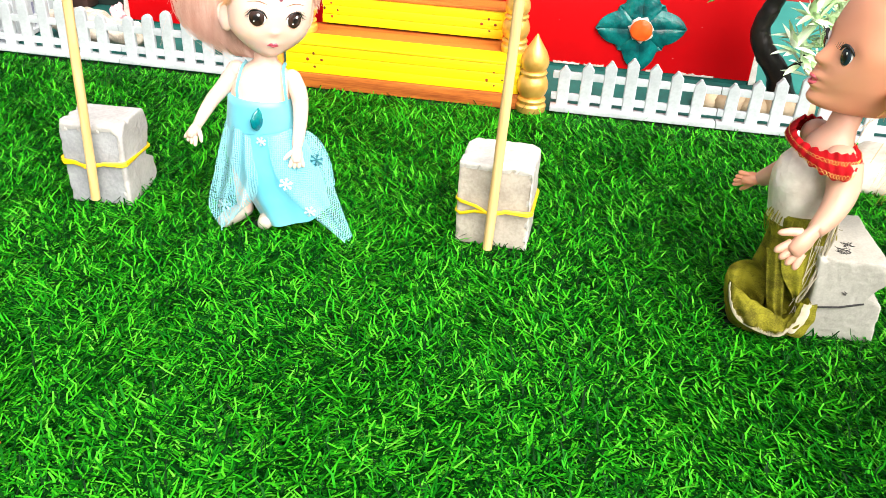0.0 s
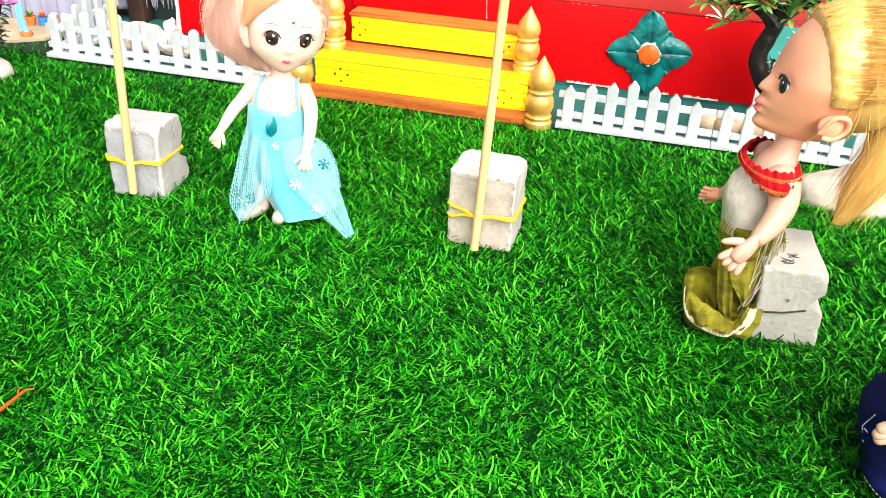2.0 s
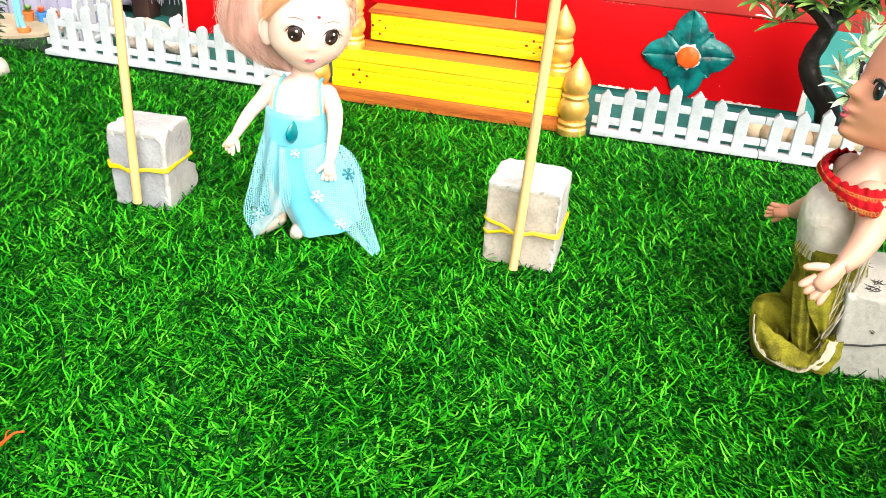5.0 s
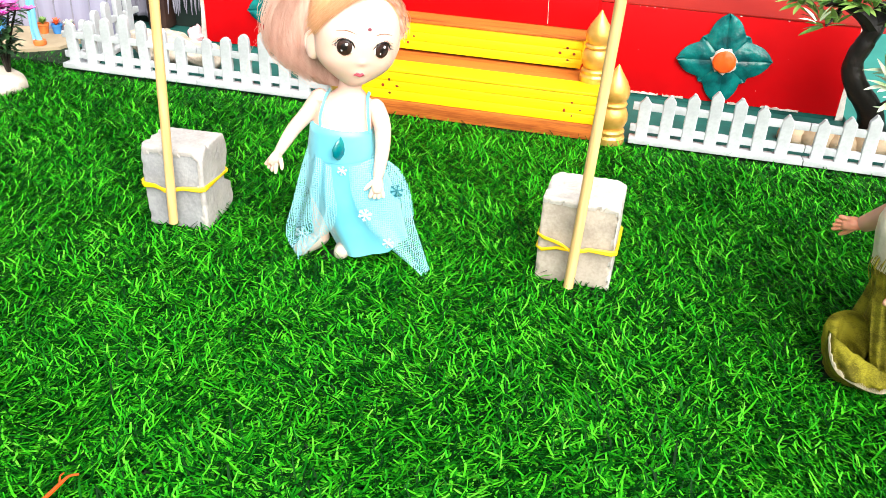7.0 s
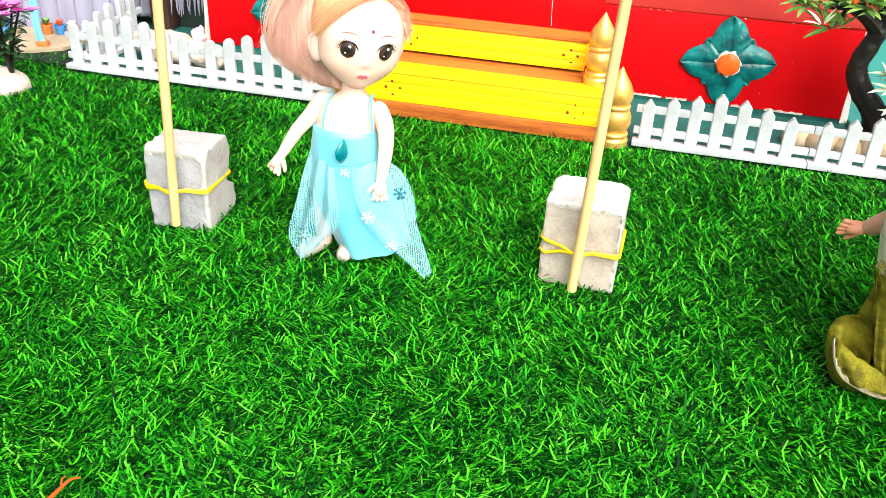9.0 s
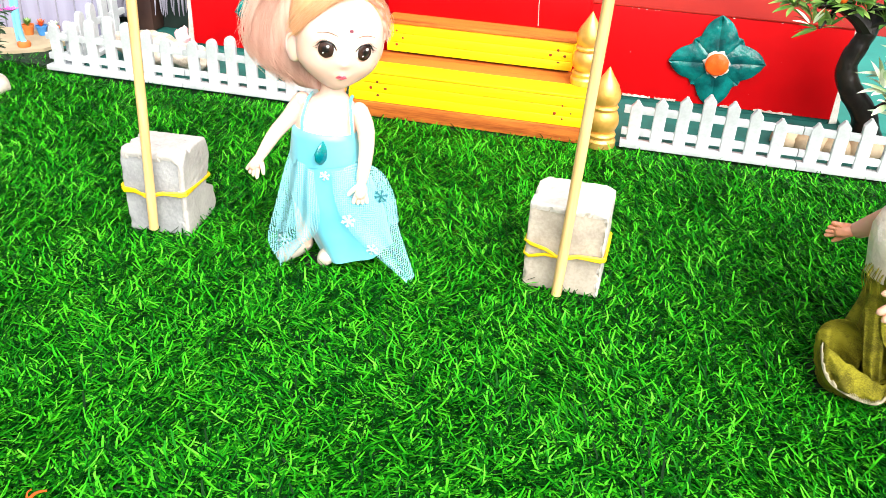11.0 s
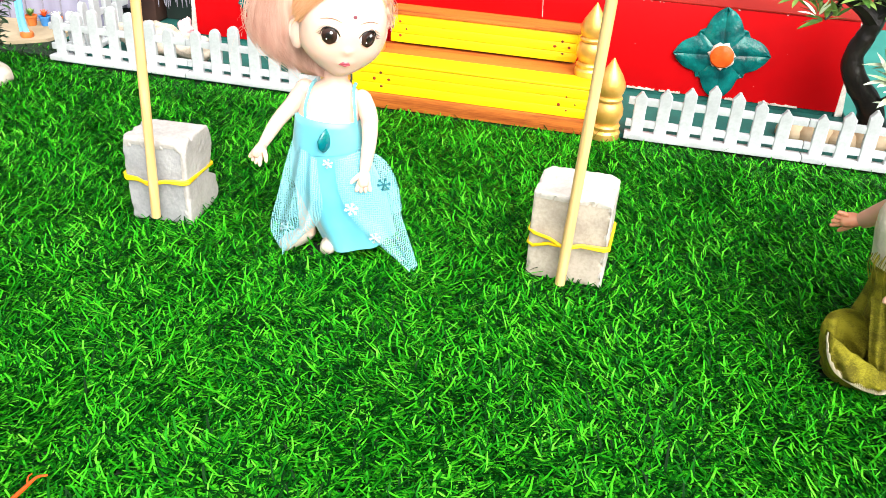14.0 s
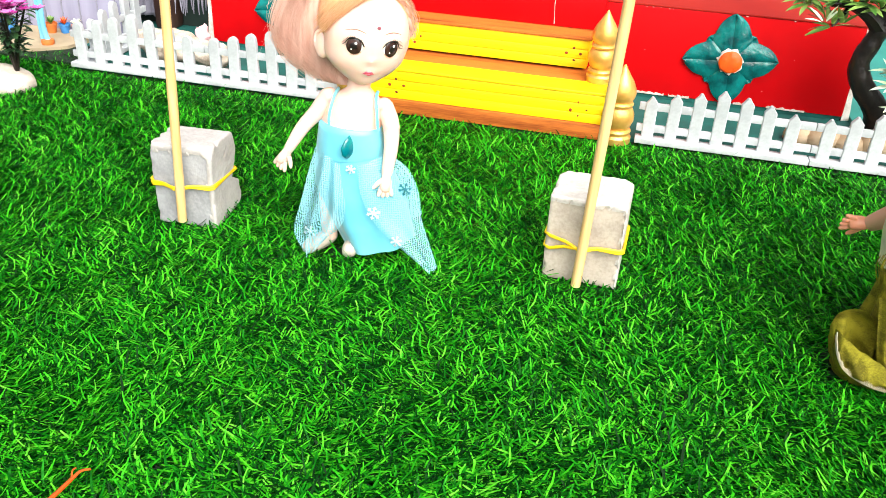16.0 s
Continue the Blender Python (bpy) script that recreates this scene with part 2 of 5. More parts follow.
GREY_CLOTH = mat("grey_lavender_cloth", (0.30, 0.29, 0.35), (0.16, 0.155, 0.20), rough=0.85, scale=90, bump=0.3)
MAGENTA = mat("magenta_petal", (0.55, 0.02, 0.30), (0.70, 0.20, 0.55), rough=0.6, scale=150, island=0.7, bump=0.1)
ORANGE_THREAD = mat("orange_straw", (0.75, 0.10, 0.01), rough=0.5, scale=200)
CREAM_CLOTH = mat("cream_cloth", (0.64, 0.56, 0.46), (0.40, 0.33, 0.25), rough=0.85, scale=260, bump=0.4, fine=0.4)
GREY_RIBBON = mat("grey_ribbon", (0.42, 0.37, 0.28), (0.22, 0.19, 0.12), rough=0.7, scale=500, bump=0.4)
PINK_CLOTH = mat("pink_tulle", (0.80, 0.50, 0.52), (0.7, 0.36, 0.4), rough=0.8, scale=200, bump=0.4)


# ---- building helpers ----
def link_mesh(name, bm, mats, parent=None, smooth=True, m=None, sharp=38):
    me = bpy.data.meshes.new(name)
    bmesh.ops.recalc_face_normals(bm, faces=bm.faces[:])
    bm.to_mesh(me)
    bm.free()
    for k in (mats if isinstance(mats, (list, tuple)) else [mats]):
        me.materials.append(k)
    if smooth:
        me.polygons.foreach_set("use_smooth", [True] * len(me.polygons))
        me.set_sharp_from_angle(angle=radians(sharp))
    ob = new(name, me)
    if parent is not None:
        ob.parent = parent
    if m is not None:
        ob.matrix_basis = m
    return ob


def part(name, bm, material, parent, label="", smooth=True, m=None):
    return tagged(link_mesh(name, bm, material, parent, smooth, m), label)


def thing(name, label, category, m=None, group="", kind=""):
    ob = new(name)
    ob.empty_display_size = 0.01
    if m is not None:
        ob.matrix_basis = m
    return tagged(ob, label, category, group, kind)


def box(bm, x0, x1, y0, y1, z0, z1, bevel=0.0, mi=0, seg=2):
    v = [bm.verts.new((x, y, z)) for z in (z0, z1) for y in (y0, y1) for x in (x0, x1)]
    fs = [bm.faces.new([v[i] for i in q]) for q in ((0, 2, 3, 1), (4, 5, 7, 6), (0, 1, 5, 4), (2, 6, 7, 3), (0, 4, 6, 2), (1, 3, 7, 5))]
    for f in fs:
        f.material_index = mi
    if bevel:
        es = list({e for f in fs for e in f.edges})
        r = bmesh.ops.bevel(bm, geom=es, offset=bevel, segments=seg, affect='EDGES', profile=0.6)
        for f in r["faces"]:
            f.material_index = mi
    return v


def loft(bm, rings, mi=0, closed=True, caps=True):
    """Skin through rings of equal count."""
    vs = [[bm.verts.new(p) for p in r] for r in rings]
    n = len(vs[0])
    for a, b in zip(vs, vs[1:]):
        for i in range(n if closed else n - 1):
            j = (i + 1) % n
            bm.faces.new((a[i], a[j], b[j], b[i])).material_index = mi
    if caps and closed:
        bm.faces.new(list(reversed(vs[0]))).material_index = mi
        bm.faces.new(vs[-1]).material_index = mi
    return vs


def oval(c, rx, ry, n=16, tilt=0.0, fold=0.0, folds=5, phase=0.0):
    """A level ring about c; tilt raises it along x; fold waves its radius."""
    out = []
    for i in range(n):
        a = 2 * math.pi * i / n
        k = 1 + fold * math.sin(folds * a + phase)
        out.append((c[0] + rx * k * math.cos(a), c[1] + ry * k * math.sin(a), c[2] + tilt * math.cos(a)))
    return out


def tube(bm, pts, radii, n=8, mi=0, flat=1.0):
    """A round rod through points, with a radius at each; flat squeezes it across."""
    pts = [Vector(p) for p in pts]
    if not isinstance(radii, (list, tuple)):
        radii = [radii] * len(pts)
    rings, ref = [], None
    for i, p in enumerate(pts):
        d = (pts[min(i + 1, len(pts) - 1)] - pts[max(i - 1, 0)]).normalized()
        if ref is None:
            ref = d.orthogonal().normalized()
        ref = (ref - d * ref.dot(d)).normalized()
        q = d.cross(ref)
        rings.append([p + radii[i] * (math.cos(2 * math.pi * k / n) * ref + flat * math.sin(2 * math.pi * k / n) * q) for k in range(n)])
    return loft(bm, rings, mi)


def ball(bm, c, r, mi=0, n=16, m=10, warp=None):
    """An egg with radii r about c; warp may move each point."""
    rings = []
    for j in range(m + 1):
        t = math.pi * (0.02 + 0.96 * j / m)
        ring = []
        for i in range(n):
            a = 2 * math.pi * i / n
            p = Vector((math.sin(t) * math.cos(a), math.sin(t) * math.sin(a), -math.cos(t)))
            if warp:
                p = warp(p)
            ring.append((c[0] + r[0] * p.x, c[1] + r[1] * p.y, c[2] + r[2] * p.z))
        rings.append(ring)
    return loft(bm, rings, mi)


def lathe(bm, prof, n=20, mi=0, c=(0, 0, 0)):
    return loft(bm, [[(c[0] + r * math.cos(2 * math.pi * i / n), c[1] + r * math.sin(2 * math.pi * i / n), c[2] + z) for i in range(n)] for r, z in prof], mi)


def smooth_path(pts, k=5):
    """Points on a soft curve through the given ones."""
    p = [Vector(q) for q in pts]
    out = []
    for i in range(len(p) - 1):
        a, b, c, d = p[max(i - 1, 0)], p[i], p[i + 1], p[min(i + 2, len(p) - 1)]
        for j in range(k):
            t = j / k
            out.append(0.5 * ((2 * b) + (c - a) * t + (2 * a - 5 * b + 4 * c - d) * t * t + (3 * b - a - 3 * c + d) * t ** 3))
    return out + [p[-1]]


def spread(vals, n):
    """n values evenly along a list of numbers."""
    xs = np.linspace(0, len(vals) - 1, n)
    return [float(v) for v in np.interp(xs, range(len(vals)), vals)]


def sheet(bm, left, right, rows, cols, mi=0, bulge=None, thick=0.0):
    """Cloth between two edge curves (top to bottom); bulge(s, v) gives the push towards -y."""
    L, R = smooth_path(left, rows), smooth_path(right, rows)
    uv = bm.loops.layers.uv.verify()
    grid = []
    for j, (a, b) in enumerate(zip(L, R)):
        v = j / (len(L) - 1)
        row = []
        for i in range(cols + 1):
            s = i / cols
            p = a.lerp(b, s)
            if bulge:
                p = p + Vector((0, -bulge(s, v), 0))
            row.append((bm.verts.new(p), (p.x, p.z)))
        grid.append(row)
    for j in range(len(grid) - 1):
        for i in range(cols):
            q = (grid[j][i], grid[j][i + 1], grid[j + 1][i + 1], grid[j + 1][i])
            f = bm.faces.new([w[0] for w in q])
            f.material_index = mi
            for lp, w in zip(f.loops, q):
                lp[uv].uv = w[1]


def petal(bm, c, d, up, length, width, mi=0, lift=0.0, cup=0.3, n=6, thick=0.0):
    """A pointed leaf from c along d, with a midrib fold."""
    d, up = Vector(d).normalized(), Vector(up).normalized()
    side = d.cross(up).normalized()
    up = side.cross(d)
    prev = None
    for j in range(n + 1):
        t = j / n
        w = width * 0.5 * math.sin(math.pi * min(1, t * 0.92 + 0.08)) ** 0.8 * (1 - 0.25 * t)
        p = Vector(c) + d * length * t + up * lift * length * (t - t * t * 0.8)
        row = [bm.verts.new(p - side * w + up * w * cup), bm.verts.new(p), bm.verts.new(p + side * w + up * w * cup)]
        if prev:
            for a in (0, 1):
                bm.faces.new((prev[a], prev[a + 1], row[a + 1], row[a])).material_index = mi
        prev = row


def merge(bm):
    bmesh.ops.remove_doubles(bm, verts=bm.verts[:], dist=1e-6)


def roughen(bm, amount, scale, seed=0.0):
    for v in bm.verts:
        p = v.co * scale + Vector((seed, seed * 1.7, -seed))
        v.co += Vector(noise.noise_vector(p)) * amount


BACK = pose(0.0633, 0.640, 0, 0, 0, -7.4)      # the line of fence, steps and platform

# ---- ground ----
def plane(name, x0, x1, y0, y1, z, material, label, category, m=None):
    bm = bmesh.new()
    box(bm, x0, x1, y0, y1, z - 0.01, z)
    ob = link_mesh(name, bm, material, None, False, m)
    return tagged(ob, label, category, "", "structure")


plane("floor", -30, 30, -30, 30, -0.012, FLOOR, "plain grey floor under the whole display", "floor")
plane("ground", -1.6, 1.4, 0.012, 1.8, 0.002, TEAL_FLOOR, "teal green mat behind the white fence", "floor mat", BACK)
plane("orange_board", 0.1885, 0.60, 0.432, 0.95, 0.006, CORAL, "coral painted board behind the lighter teal sheet", "board", BACK)
# Separate flat sheet in a lighter teal than the mat.
plane("teal_sheet", 0.1885, 0.60, 0.10, 0.43, 0.006, LIGHTER_TEAL, "flat sheet in a lighter teal than the mat, beside the platform", "board", BACK)
plane("turf_backing", -1.5, 1.3, -1.2, 0.0117, -0.001, THATCH, "dark green backing of the artificial turf", "turf", BACK)
plane("turf_backing", -1.5, -0.496, 0.0117, 0.060, 0.0035, THATCH, "dark green backing of the turf beside the base plate", "turf", BACK)

# footprints that stay free of blades: (centre x, centre y, half width, half depth, turn)
FOOT = [(-0.2140, 0.4655, 0.0195, 0.0180, -3.5), (0.0280, 0.4435, 0.0205, 0.0180, -10), (0.2035, 0.380, 0.0180, 0.0255, -4),
        (-0.114, 0.436, 0.013, 0.009, 0), (0.168, 0.372, 0.02, 0.018, 0), (0.25, 0.25, 0.03, 0.03, 0)]


def grow_turf():
    rng = np.random.default_rng(5)
    # tufts: dense on the stretch in front of the fence, thinner and coarser around it
    tx, ty = rng.uniform(-0.60, 0.46, 112000), rng.uniform(0.17, 0.74, 112000)
    near = (tx > -0.25 - 0.62 * (ty - 0.2)) & (tx < 0.245 + 0.36 * (ty - 0.2))
    ox, oy = rng.uniform(-1.1, 1.0, 12000), rng.uniform(-0.7, 0.85, 12000)
    far = (oy < 0.12) | (ox < -0.33 - 0.62 * (oy - 0.2)) | (ox > 0.33 + 0.36 * (oy - 0.2))
    coarse = np.concatenate([np.zeros(near.sum()), far])
    tx, ty = np.concatenate([tx[near], ox]), np.concatenate([ty[near], oy])
    c, s = math.cos(radians(-7.4)), math.sin(radians(-7.4))
    lx = (tx - 0.0633) * c + (ty - 0.640) * s
    ly = -(tx - 0.0633) * s + (ty - 0.640) * c
    keep = (ly < 0.0030) | ((lx < -0.496) & (ly < np.interp(lx, [-0.74, -0.60, -0.548, -0.525, -0.522], [0.0, 0.012, 0.027, 0.045, 0.060])))
    keep &= ~((lx > -0.222) & (lx < -0.008) & (ly > -0.0005))
    for x, y, hx, hy, a in FOOT:
        ca, sa_ = math.cos(radians(a)), math.sin(radians(a))
        u, v = (tx - x) * ca + (ty - y) * sa_, -(tx - x) * sa_ + (ty - y) * ca
        keep &= ~((abs(u) < hx) & (abs(v) < hy))
    tx, ty = tx[keep], ty[keep]
    per = 4
    coarse = np.repeat(coarse[keep], per)
    n = len(tx) * per
    bx = np.repeat(tx, per) + rng.normal(0, 0.0012, n)
    by = np.repeat(ty, per) + rng.normal(0, 0.0012, n)
    # the pile lies over in drifts that change direction every few centimetres
    drift = 2.2 * np.sin(tx * 31 + 1.3 * np.sin(ty * 24)) + 1.7 * np.sin(ty * 37 + 2 * np.sin(tx * 19))
    lean_dir = np.repeat(drift + rng.uniform(-1.6, 1.6, len(tx)), per) + rng.normal(0, 0.8, n)
    length = rng.gamma(8, 0.00112, n).clip(0.004, 0.016)
    wisp = rng.random(n) < 0.035
    length = np.where(wisp, length * 1.5, length)
    lean = rng.uniform(1.5, 2.7, n)
    curl = rng.normal(0.15, 0.55, n)
    length *= np.repeat(np.where(lx[keep] < -0.496, 0.9, (0.45 - ly[keep] / 0.035).clip(0.45, 1.0)), per)
    width = np.where(wisp, 0.00022, rng.uniform(0.00031, 0.00062, n))
    length, width = length * (1 + 1.6 * coarse), width * (1 + 3.4 * coarse)
    dx, dy = np.cos(lean_dir) * 4.2 + 3.6 * np.clip((-0.06 - bx) / 0.24, 0, 1) - 3.4 * np.clip((bx + 0.02) / 0.14, 0, 1), np.sin(lean_dir) - 0.1
    q = np.hypot(dx, dy)
    dx, dy = dx / q, dy / q
    turn = rng.normal(0, 0.85, n)
    verts = np.zeros((n, 8, 3), np.float32)
    cx, cy, cz = bx.copy(), by.copy(), np.full(n, -0.001)
    for k, w in enumerate((0.8, 1.0, 0.95, 0.55)):
        ang, yaw = (lean * 0.60 + curl * 0.30 * k).clip(0.95, 1.60), turn * 0.5 * k
        ex, ey = dx * np.cos(yaw) - dy * np.sin(yaw), dx * np.sin(yaw) + dy * np.cos(yaw)
        if k:
            cx, cy, cz = cx + ex * np.sin(ang) * length / 3, cy + ey * np.sin(ang) * length / 3, cz + np.cos(ang) * length / 3
        for j, sgn in ((0, -1), (1, 1)):
            verts[:, 2 * k + j, 0] = cx - ey * width * w * sgn
            verts[:, 2 * k + j, 1] = cy + ex * width * w * sgn
            verts[:, 2 * k + j, 2] = cz
    verts[:, :, 2] = verts[:, :, 2].clip(-0.001, 1)
    base = (np.arange(n) * 8)[:, None]
    loops = np.concatenate([base + [0, 1, 3, 2], base + [2, 3, 5, 4], base + [4, 5, 7, 6]], 1).ravel().astype(np.int32)
    starts = ((np.arange(n) * 12)[:, None] + [0, 4, 8]).ravel().astype(np.int32)
    me = bpy.data.meshes.new("turf")
    me.vertices.add(n * 8)
    me.vertices.foreach_set("co", verts.ravel())
    me.loops.add(len(loops))
    me.loops.foreach_set("vertex_index", loops)
    me.polygons.add(len(starts))
    me.polygons.foreach_set("loop_start", starts)
    me.update(calc_edges=True)
    me.materials.append(GRASS)
    ob = new("grass", me)
    return tagged(ob, "bright green artificial turf with short plastic blades", "grass", "", "stuff")


grow_turf()

# ---- platform and steps ----
platform = thing("platform", "red painted display platform with coral top", "platform", BACK)
bm = bmesh.new()
box(bm, -0.409, 0.181, 0.115, 0.62, 0.006, 0.083, 0.0012)
part("body", bm, RED_PAINT, platform)
bm = bmesh.new()
box(bm, -0.4095, 0.1815, 0.1145, 0.62, 0.0832, 0.0846, 0.0005)
part("top", bm, CORAL, platform, "glossy coral top surface")
bm = bmesh.new()
box(bm, -0.408, 0.180, 0.1165, 0.62, 0.0022, 0.0058)
part("plinth", bm, TEAL_FLOOR, platform, "dark teal strip under the red wall")
for x0, x1 in ((0.1812, 0.1875), (-0.4155, -0.4092)):
    bm = bmesh.new()
    rows = []
    for j in range(9):
        z = 0.0024 + 0.078 * j / 8
        w = (x1 - x0) * (1.0 - 0.75 * j / 8) * (0.8 + 0.3 * random.random())
        a, b = (x0, x0 + w) if x0 > 0 else (x1 - w, x1)
        rows.append([(a, 0.116, z), (b, 0.118, z), (b, 0.135, z), (a, 0.135, z)])
    loft(bm, rows)
    part("plaster_edge", bm, PLASTER, platform, "chipped white plaster along the corner")


def ragged(name, material, label, pts, y):
    """A flat chip or streak of paint with an uneven outline, on the wall's face."""
    bm = bmesh.new()
    a = [bm.verts.new((x, y, z)) for x, z in pts]
    b = [bm.verts.new((x, y + 0.0005, z)) for x, z in pts]
    bm.faces.new(a)
    for i in range(len(a)):
        k = (i + 1) % len(a)
        bm.faces.new((a[i], b[i], b[k], a[k]))
    part(name, bm, material, platform, label, False)


chip_rng = random.Random(12)
for k in range(11):
    cx, cz, r = chip_rng.uniform(0.002, 0.178), chip_rng.uniform(0.012, 0.080), chip_rng.uniform(0.0002, 0.0005)
    if k < 8:
        cz, r = 0.0824, chip_rng.uniform(0.0002, 0.0005)
    ragged("paint_chip", PLASTER, "white chip in the red paint", [(cx + r * (1.6 if k < 8 else 0.8) * (0.5 + chip_rng.random()) * math.cos(q * 0.9), cz + r * 0.8 * (0.6 + 0.8 * chip_rng.random()) * math.sin(q * 0.9)) for q in range(7)], 0.1147)
for x0, x1 in ((0.006, 0.030), (0.034, 0.052), (0.090, 0.104), (0.118, 0.150), (-0.26, -0.235)):
    n = 14
    low = [(x0 + (x1 - x0) * q / n, 0.0058) for q in range(n + 1)]
    high = [(x1 - (x1 - x0) * q / n, 0.0068 + 0.0016 * chip_rng.random()) for q in range(n + 1)]
    ragged("paint_streak", PLASTER, "ragged white streak along the wall's foot", low + high, 0.1147)


def flower(x):
    f = thing("wall_flower", "teal enamel flower ornament with orange centre on red wall", "ornament", BACK @ pose(x, 0.1146, 0.0450, 0, -6, 0), "flower ornaments")
    def leaf_mesh(length, width, high):
        bm = bmesh.new()
        n, k = 12, 6
        grid = []
        for j in range(n + 1):
            t = j / n
            w = width * 0.5 * (math.sin(math.pi * (0.10 + 0.90 * t)) ** 0.62) * (1 - 0.10 * t) if t < 1 else 0.0004
            row = []
            for i in range(-k, k + 1):
                s = i / k
                edge = 1 + 0.02 * math.sin(t * 16 + abs(s))
                hgt = high * (0.25 + 0.75 * (1 - abs(s) ** 2.4)) * (1 - 0.55 * t) - high * 0.22 * math.exp(-(s / 0.14) ** 2)
                hgt += high * 0.10 * math.sin(t * 24 - abs(s) * 9) * min(1, abs(s) * 3)
                row.append((s * w * edge, -max(hgt, 0.0006), t * length))
            grid.append(row)
        top = [[bm.verts.new(p) for p in r] for r in grid]
        bot = [[bm.verts.new((p[0], 0.0, p[2])) for p in (r[0], r[-1])] for r in grid]
        for a, b, c_, d_ in zip(top, top[1:], bot, bot[1:]):
            for i in range(2 * k):
                bm.faces.new((a[i], a[i + 1], b[i + 1], b[i]))
            bm.faces.new((a[0], b[0], d_[0], c_[0]))
            bm.faces.new((a[-1], c_[1], d_[1], b[-1]))
        return bm
    big, small = None, None
    for i in range(4):
        if big is None:
            big = part("petal", leaf_mesh(0.0395, 0.033, 0.0068), TEAL_PETAL, f)
            o = big
        else:
            o = new("petal", big.data)
            o.parent = f
        o.matrix_basis = pose(0, -0.001, 0, 0, 90 * i + 2)
        if small is None:
            small = part("small_petal", leaf_mesh(0.0275, 0.034, 0.0052), TEAL_PETAL, f)
            o = small
        else:
            o = new("small_petal", small.data)
            o.parent = f
        o.matrix_basis = pose(0, 0, 0, 0, 90 * i + 46)
    bm = bmesh.new()
    lathe(bm, [(0.0104, 0), (0.0112, 0.003), (0.0108, 0.0076), (0.0096, 0.0082), (0.0001, 0.0082)], 28)
    for v in bm.verts:
        a = math.atan2(v.co.y, v.co.x)
        k = 1 + 0.07 * math.sin(7 * a) + 0.06 * math.sin(11 * a + 1) - 0.10 * max(0.0, math.sin(2 * a + 0.6)) ** 2
        v.co.x, v.co.y = v.co.x * k, v.co.y * k
    roughen(bm, 0.0008, 420)
    part("rim", bm, PLASTER, f, "cracked white rim", m=pose(0, 0, 0, 90))
    bm = bmesh.new()
    lathe(bm, [(0.0093, 0.0078), (0.0096, 0.0092), (0.0085, 0.0104), (0.004, 0.0112), (0.0001, 0.0113)], 28)
    roughen(bm, 0.0005, 300, 3)
    part("centre", bm, ORANGE_CENTRE, f, "orange domed centre", m=pose(0, 0, 0, 90))


flower(0.0795)
flower(-0.322)

steps = thing("steps", "yellow and orange painted wooden steps against red platform", "steps", BACK)


def tread(x0, x1, y0, y1, z, thick):
    bm = bmesh.new()
    box(bm, x0, x1, y0, y1, z - thick, z, 0.0012)
    part("tread", bm, ORANGE_PAINT, steps, "orange brushed tread")


def riser(x0, x1, y, z0, z1, depth):
    """Three stacked boards, each a part."""
    n = 3
    for i in range(n):
        a, b = z0 + (z1 - z0) * i / n, z0 + (z1 - z0) * (i + 1) / n
        bm = bmesh.new()
        box(bm, x0 + 0.0004 * (i % 2), x1 - 0.0004 * (i % 2), y + 0.0002 * (i == 1), y + depth, a + 0.0001, b - 0.0001, 0.0006)
        part("riser_board", bm, YELLOW_PAINT, steps, "yellow painted board")


tread(-0.2155, -0.0125, 0.0015, 0.08, 0.0125, 0.012)
riser(-0.2115, -0.0165, 0.004, 0.0126, 0.0362, 0.06)
tread(-0.2135, -0.0190, 0.0290, 0.0610, 0.0385, 0.0022)
bm = bmesh.new()
box(bm, -0.2130, -0.0150, 0.0032, 0.0294, 0.0362, 0.0387, 0.0011)
part("tread_edge", bm, YELLOW_PAINT, steps, "yellow painted front of the tread")
riser(-0.194, -0.0375, 0.0535, 0.0408, 0.0642, 0.055)
tread(-0.196, -0.0355, 0.052, 0.1145, 0.0672, 0.0030)
bm = bmesh.new()
box(bm, -0.200, -0.030, 0.0765, 0.1148, 0.0673, 0.099, 0.001)
part("back_riser", bm, RED_PAINT, steps, "red painted upper riser")
bm = bmesh.new()
tube(bm, [(-0.0714, 0.0763, 0.0980), (-0.0716, 0.0763, 0.0860), (-0.0710, 0.0763, 0.0760), (-0.0706, 0.0763, 0.0690)], [0.0002, 0.0003, 0.0002, 0.0004], 5)
part("paint_crack", bm, PLASTER, steps, "thin white crack in the red paint")
# Solid dark brown strip; the shade under the upper riser put into colour.
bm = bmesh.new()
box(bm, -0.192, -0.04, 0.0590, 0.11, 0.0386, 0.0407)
part("shade_strip", bm, BROWN_DARK, steps, "dark brown strip standing in for shade under the upper riser")
for cx, cz, y in ((-0.187, 0.0245, 0.0040), (-0.037, 0.0228, 0.0040), (-0.186, 0.053, 0.0535), (-0.050, 0.052, 0.0535)):
    for ddx, ddz in ((-0.006, 0), (0.0, 0.0055), (0.006, 0), (0.0005, -0.0055)):
        bm = bmesh.new()
        r = 0.0008 + 0.0005 * random.random()
        ball(bm, (cx + ddx + random.uniform(-.0008, .0008), y - 0.0001, cz + ddz + random.uniform(-.0008, .0008)), (r * random.uniform(0.7, 1.2), 0.0002, r * random.uniform(0.6, 1.2)), n=8, m=6)
        part("painted_dot", bm, RED_DOT, steps, "small red paint dot")

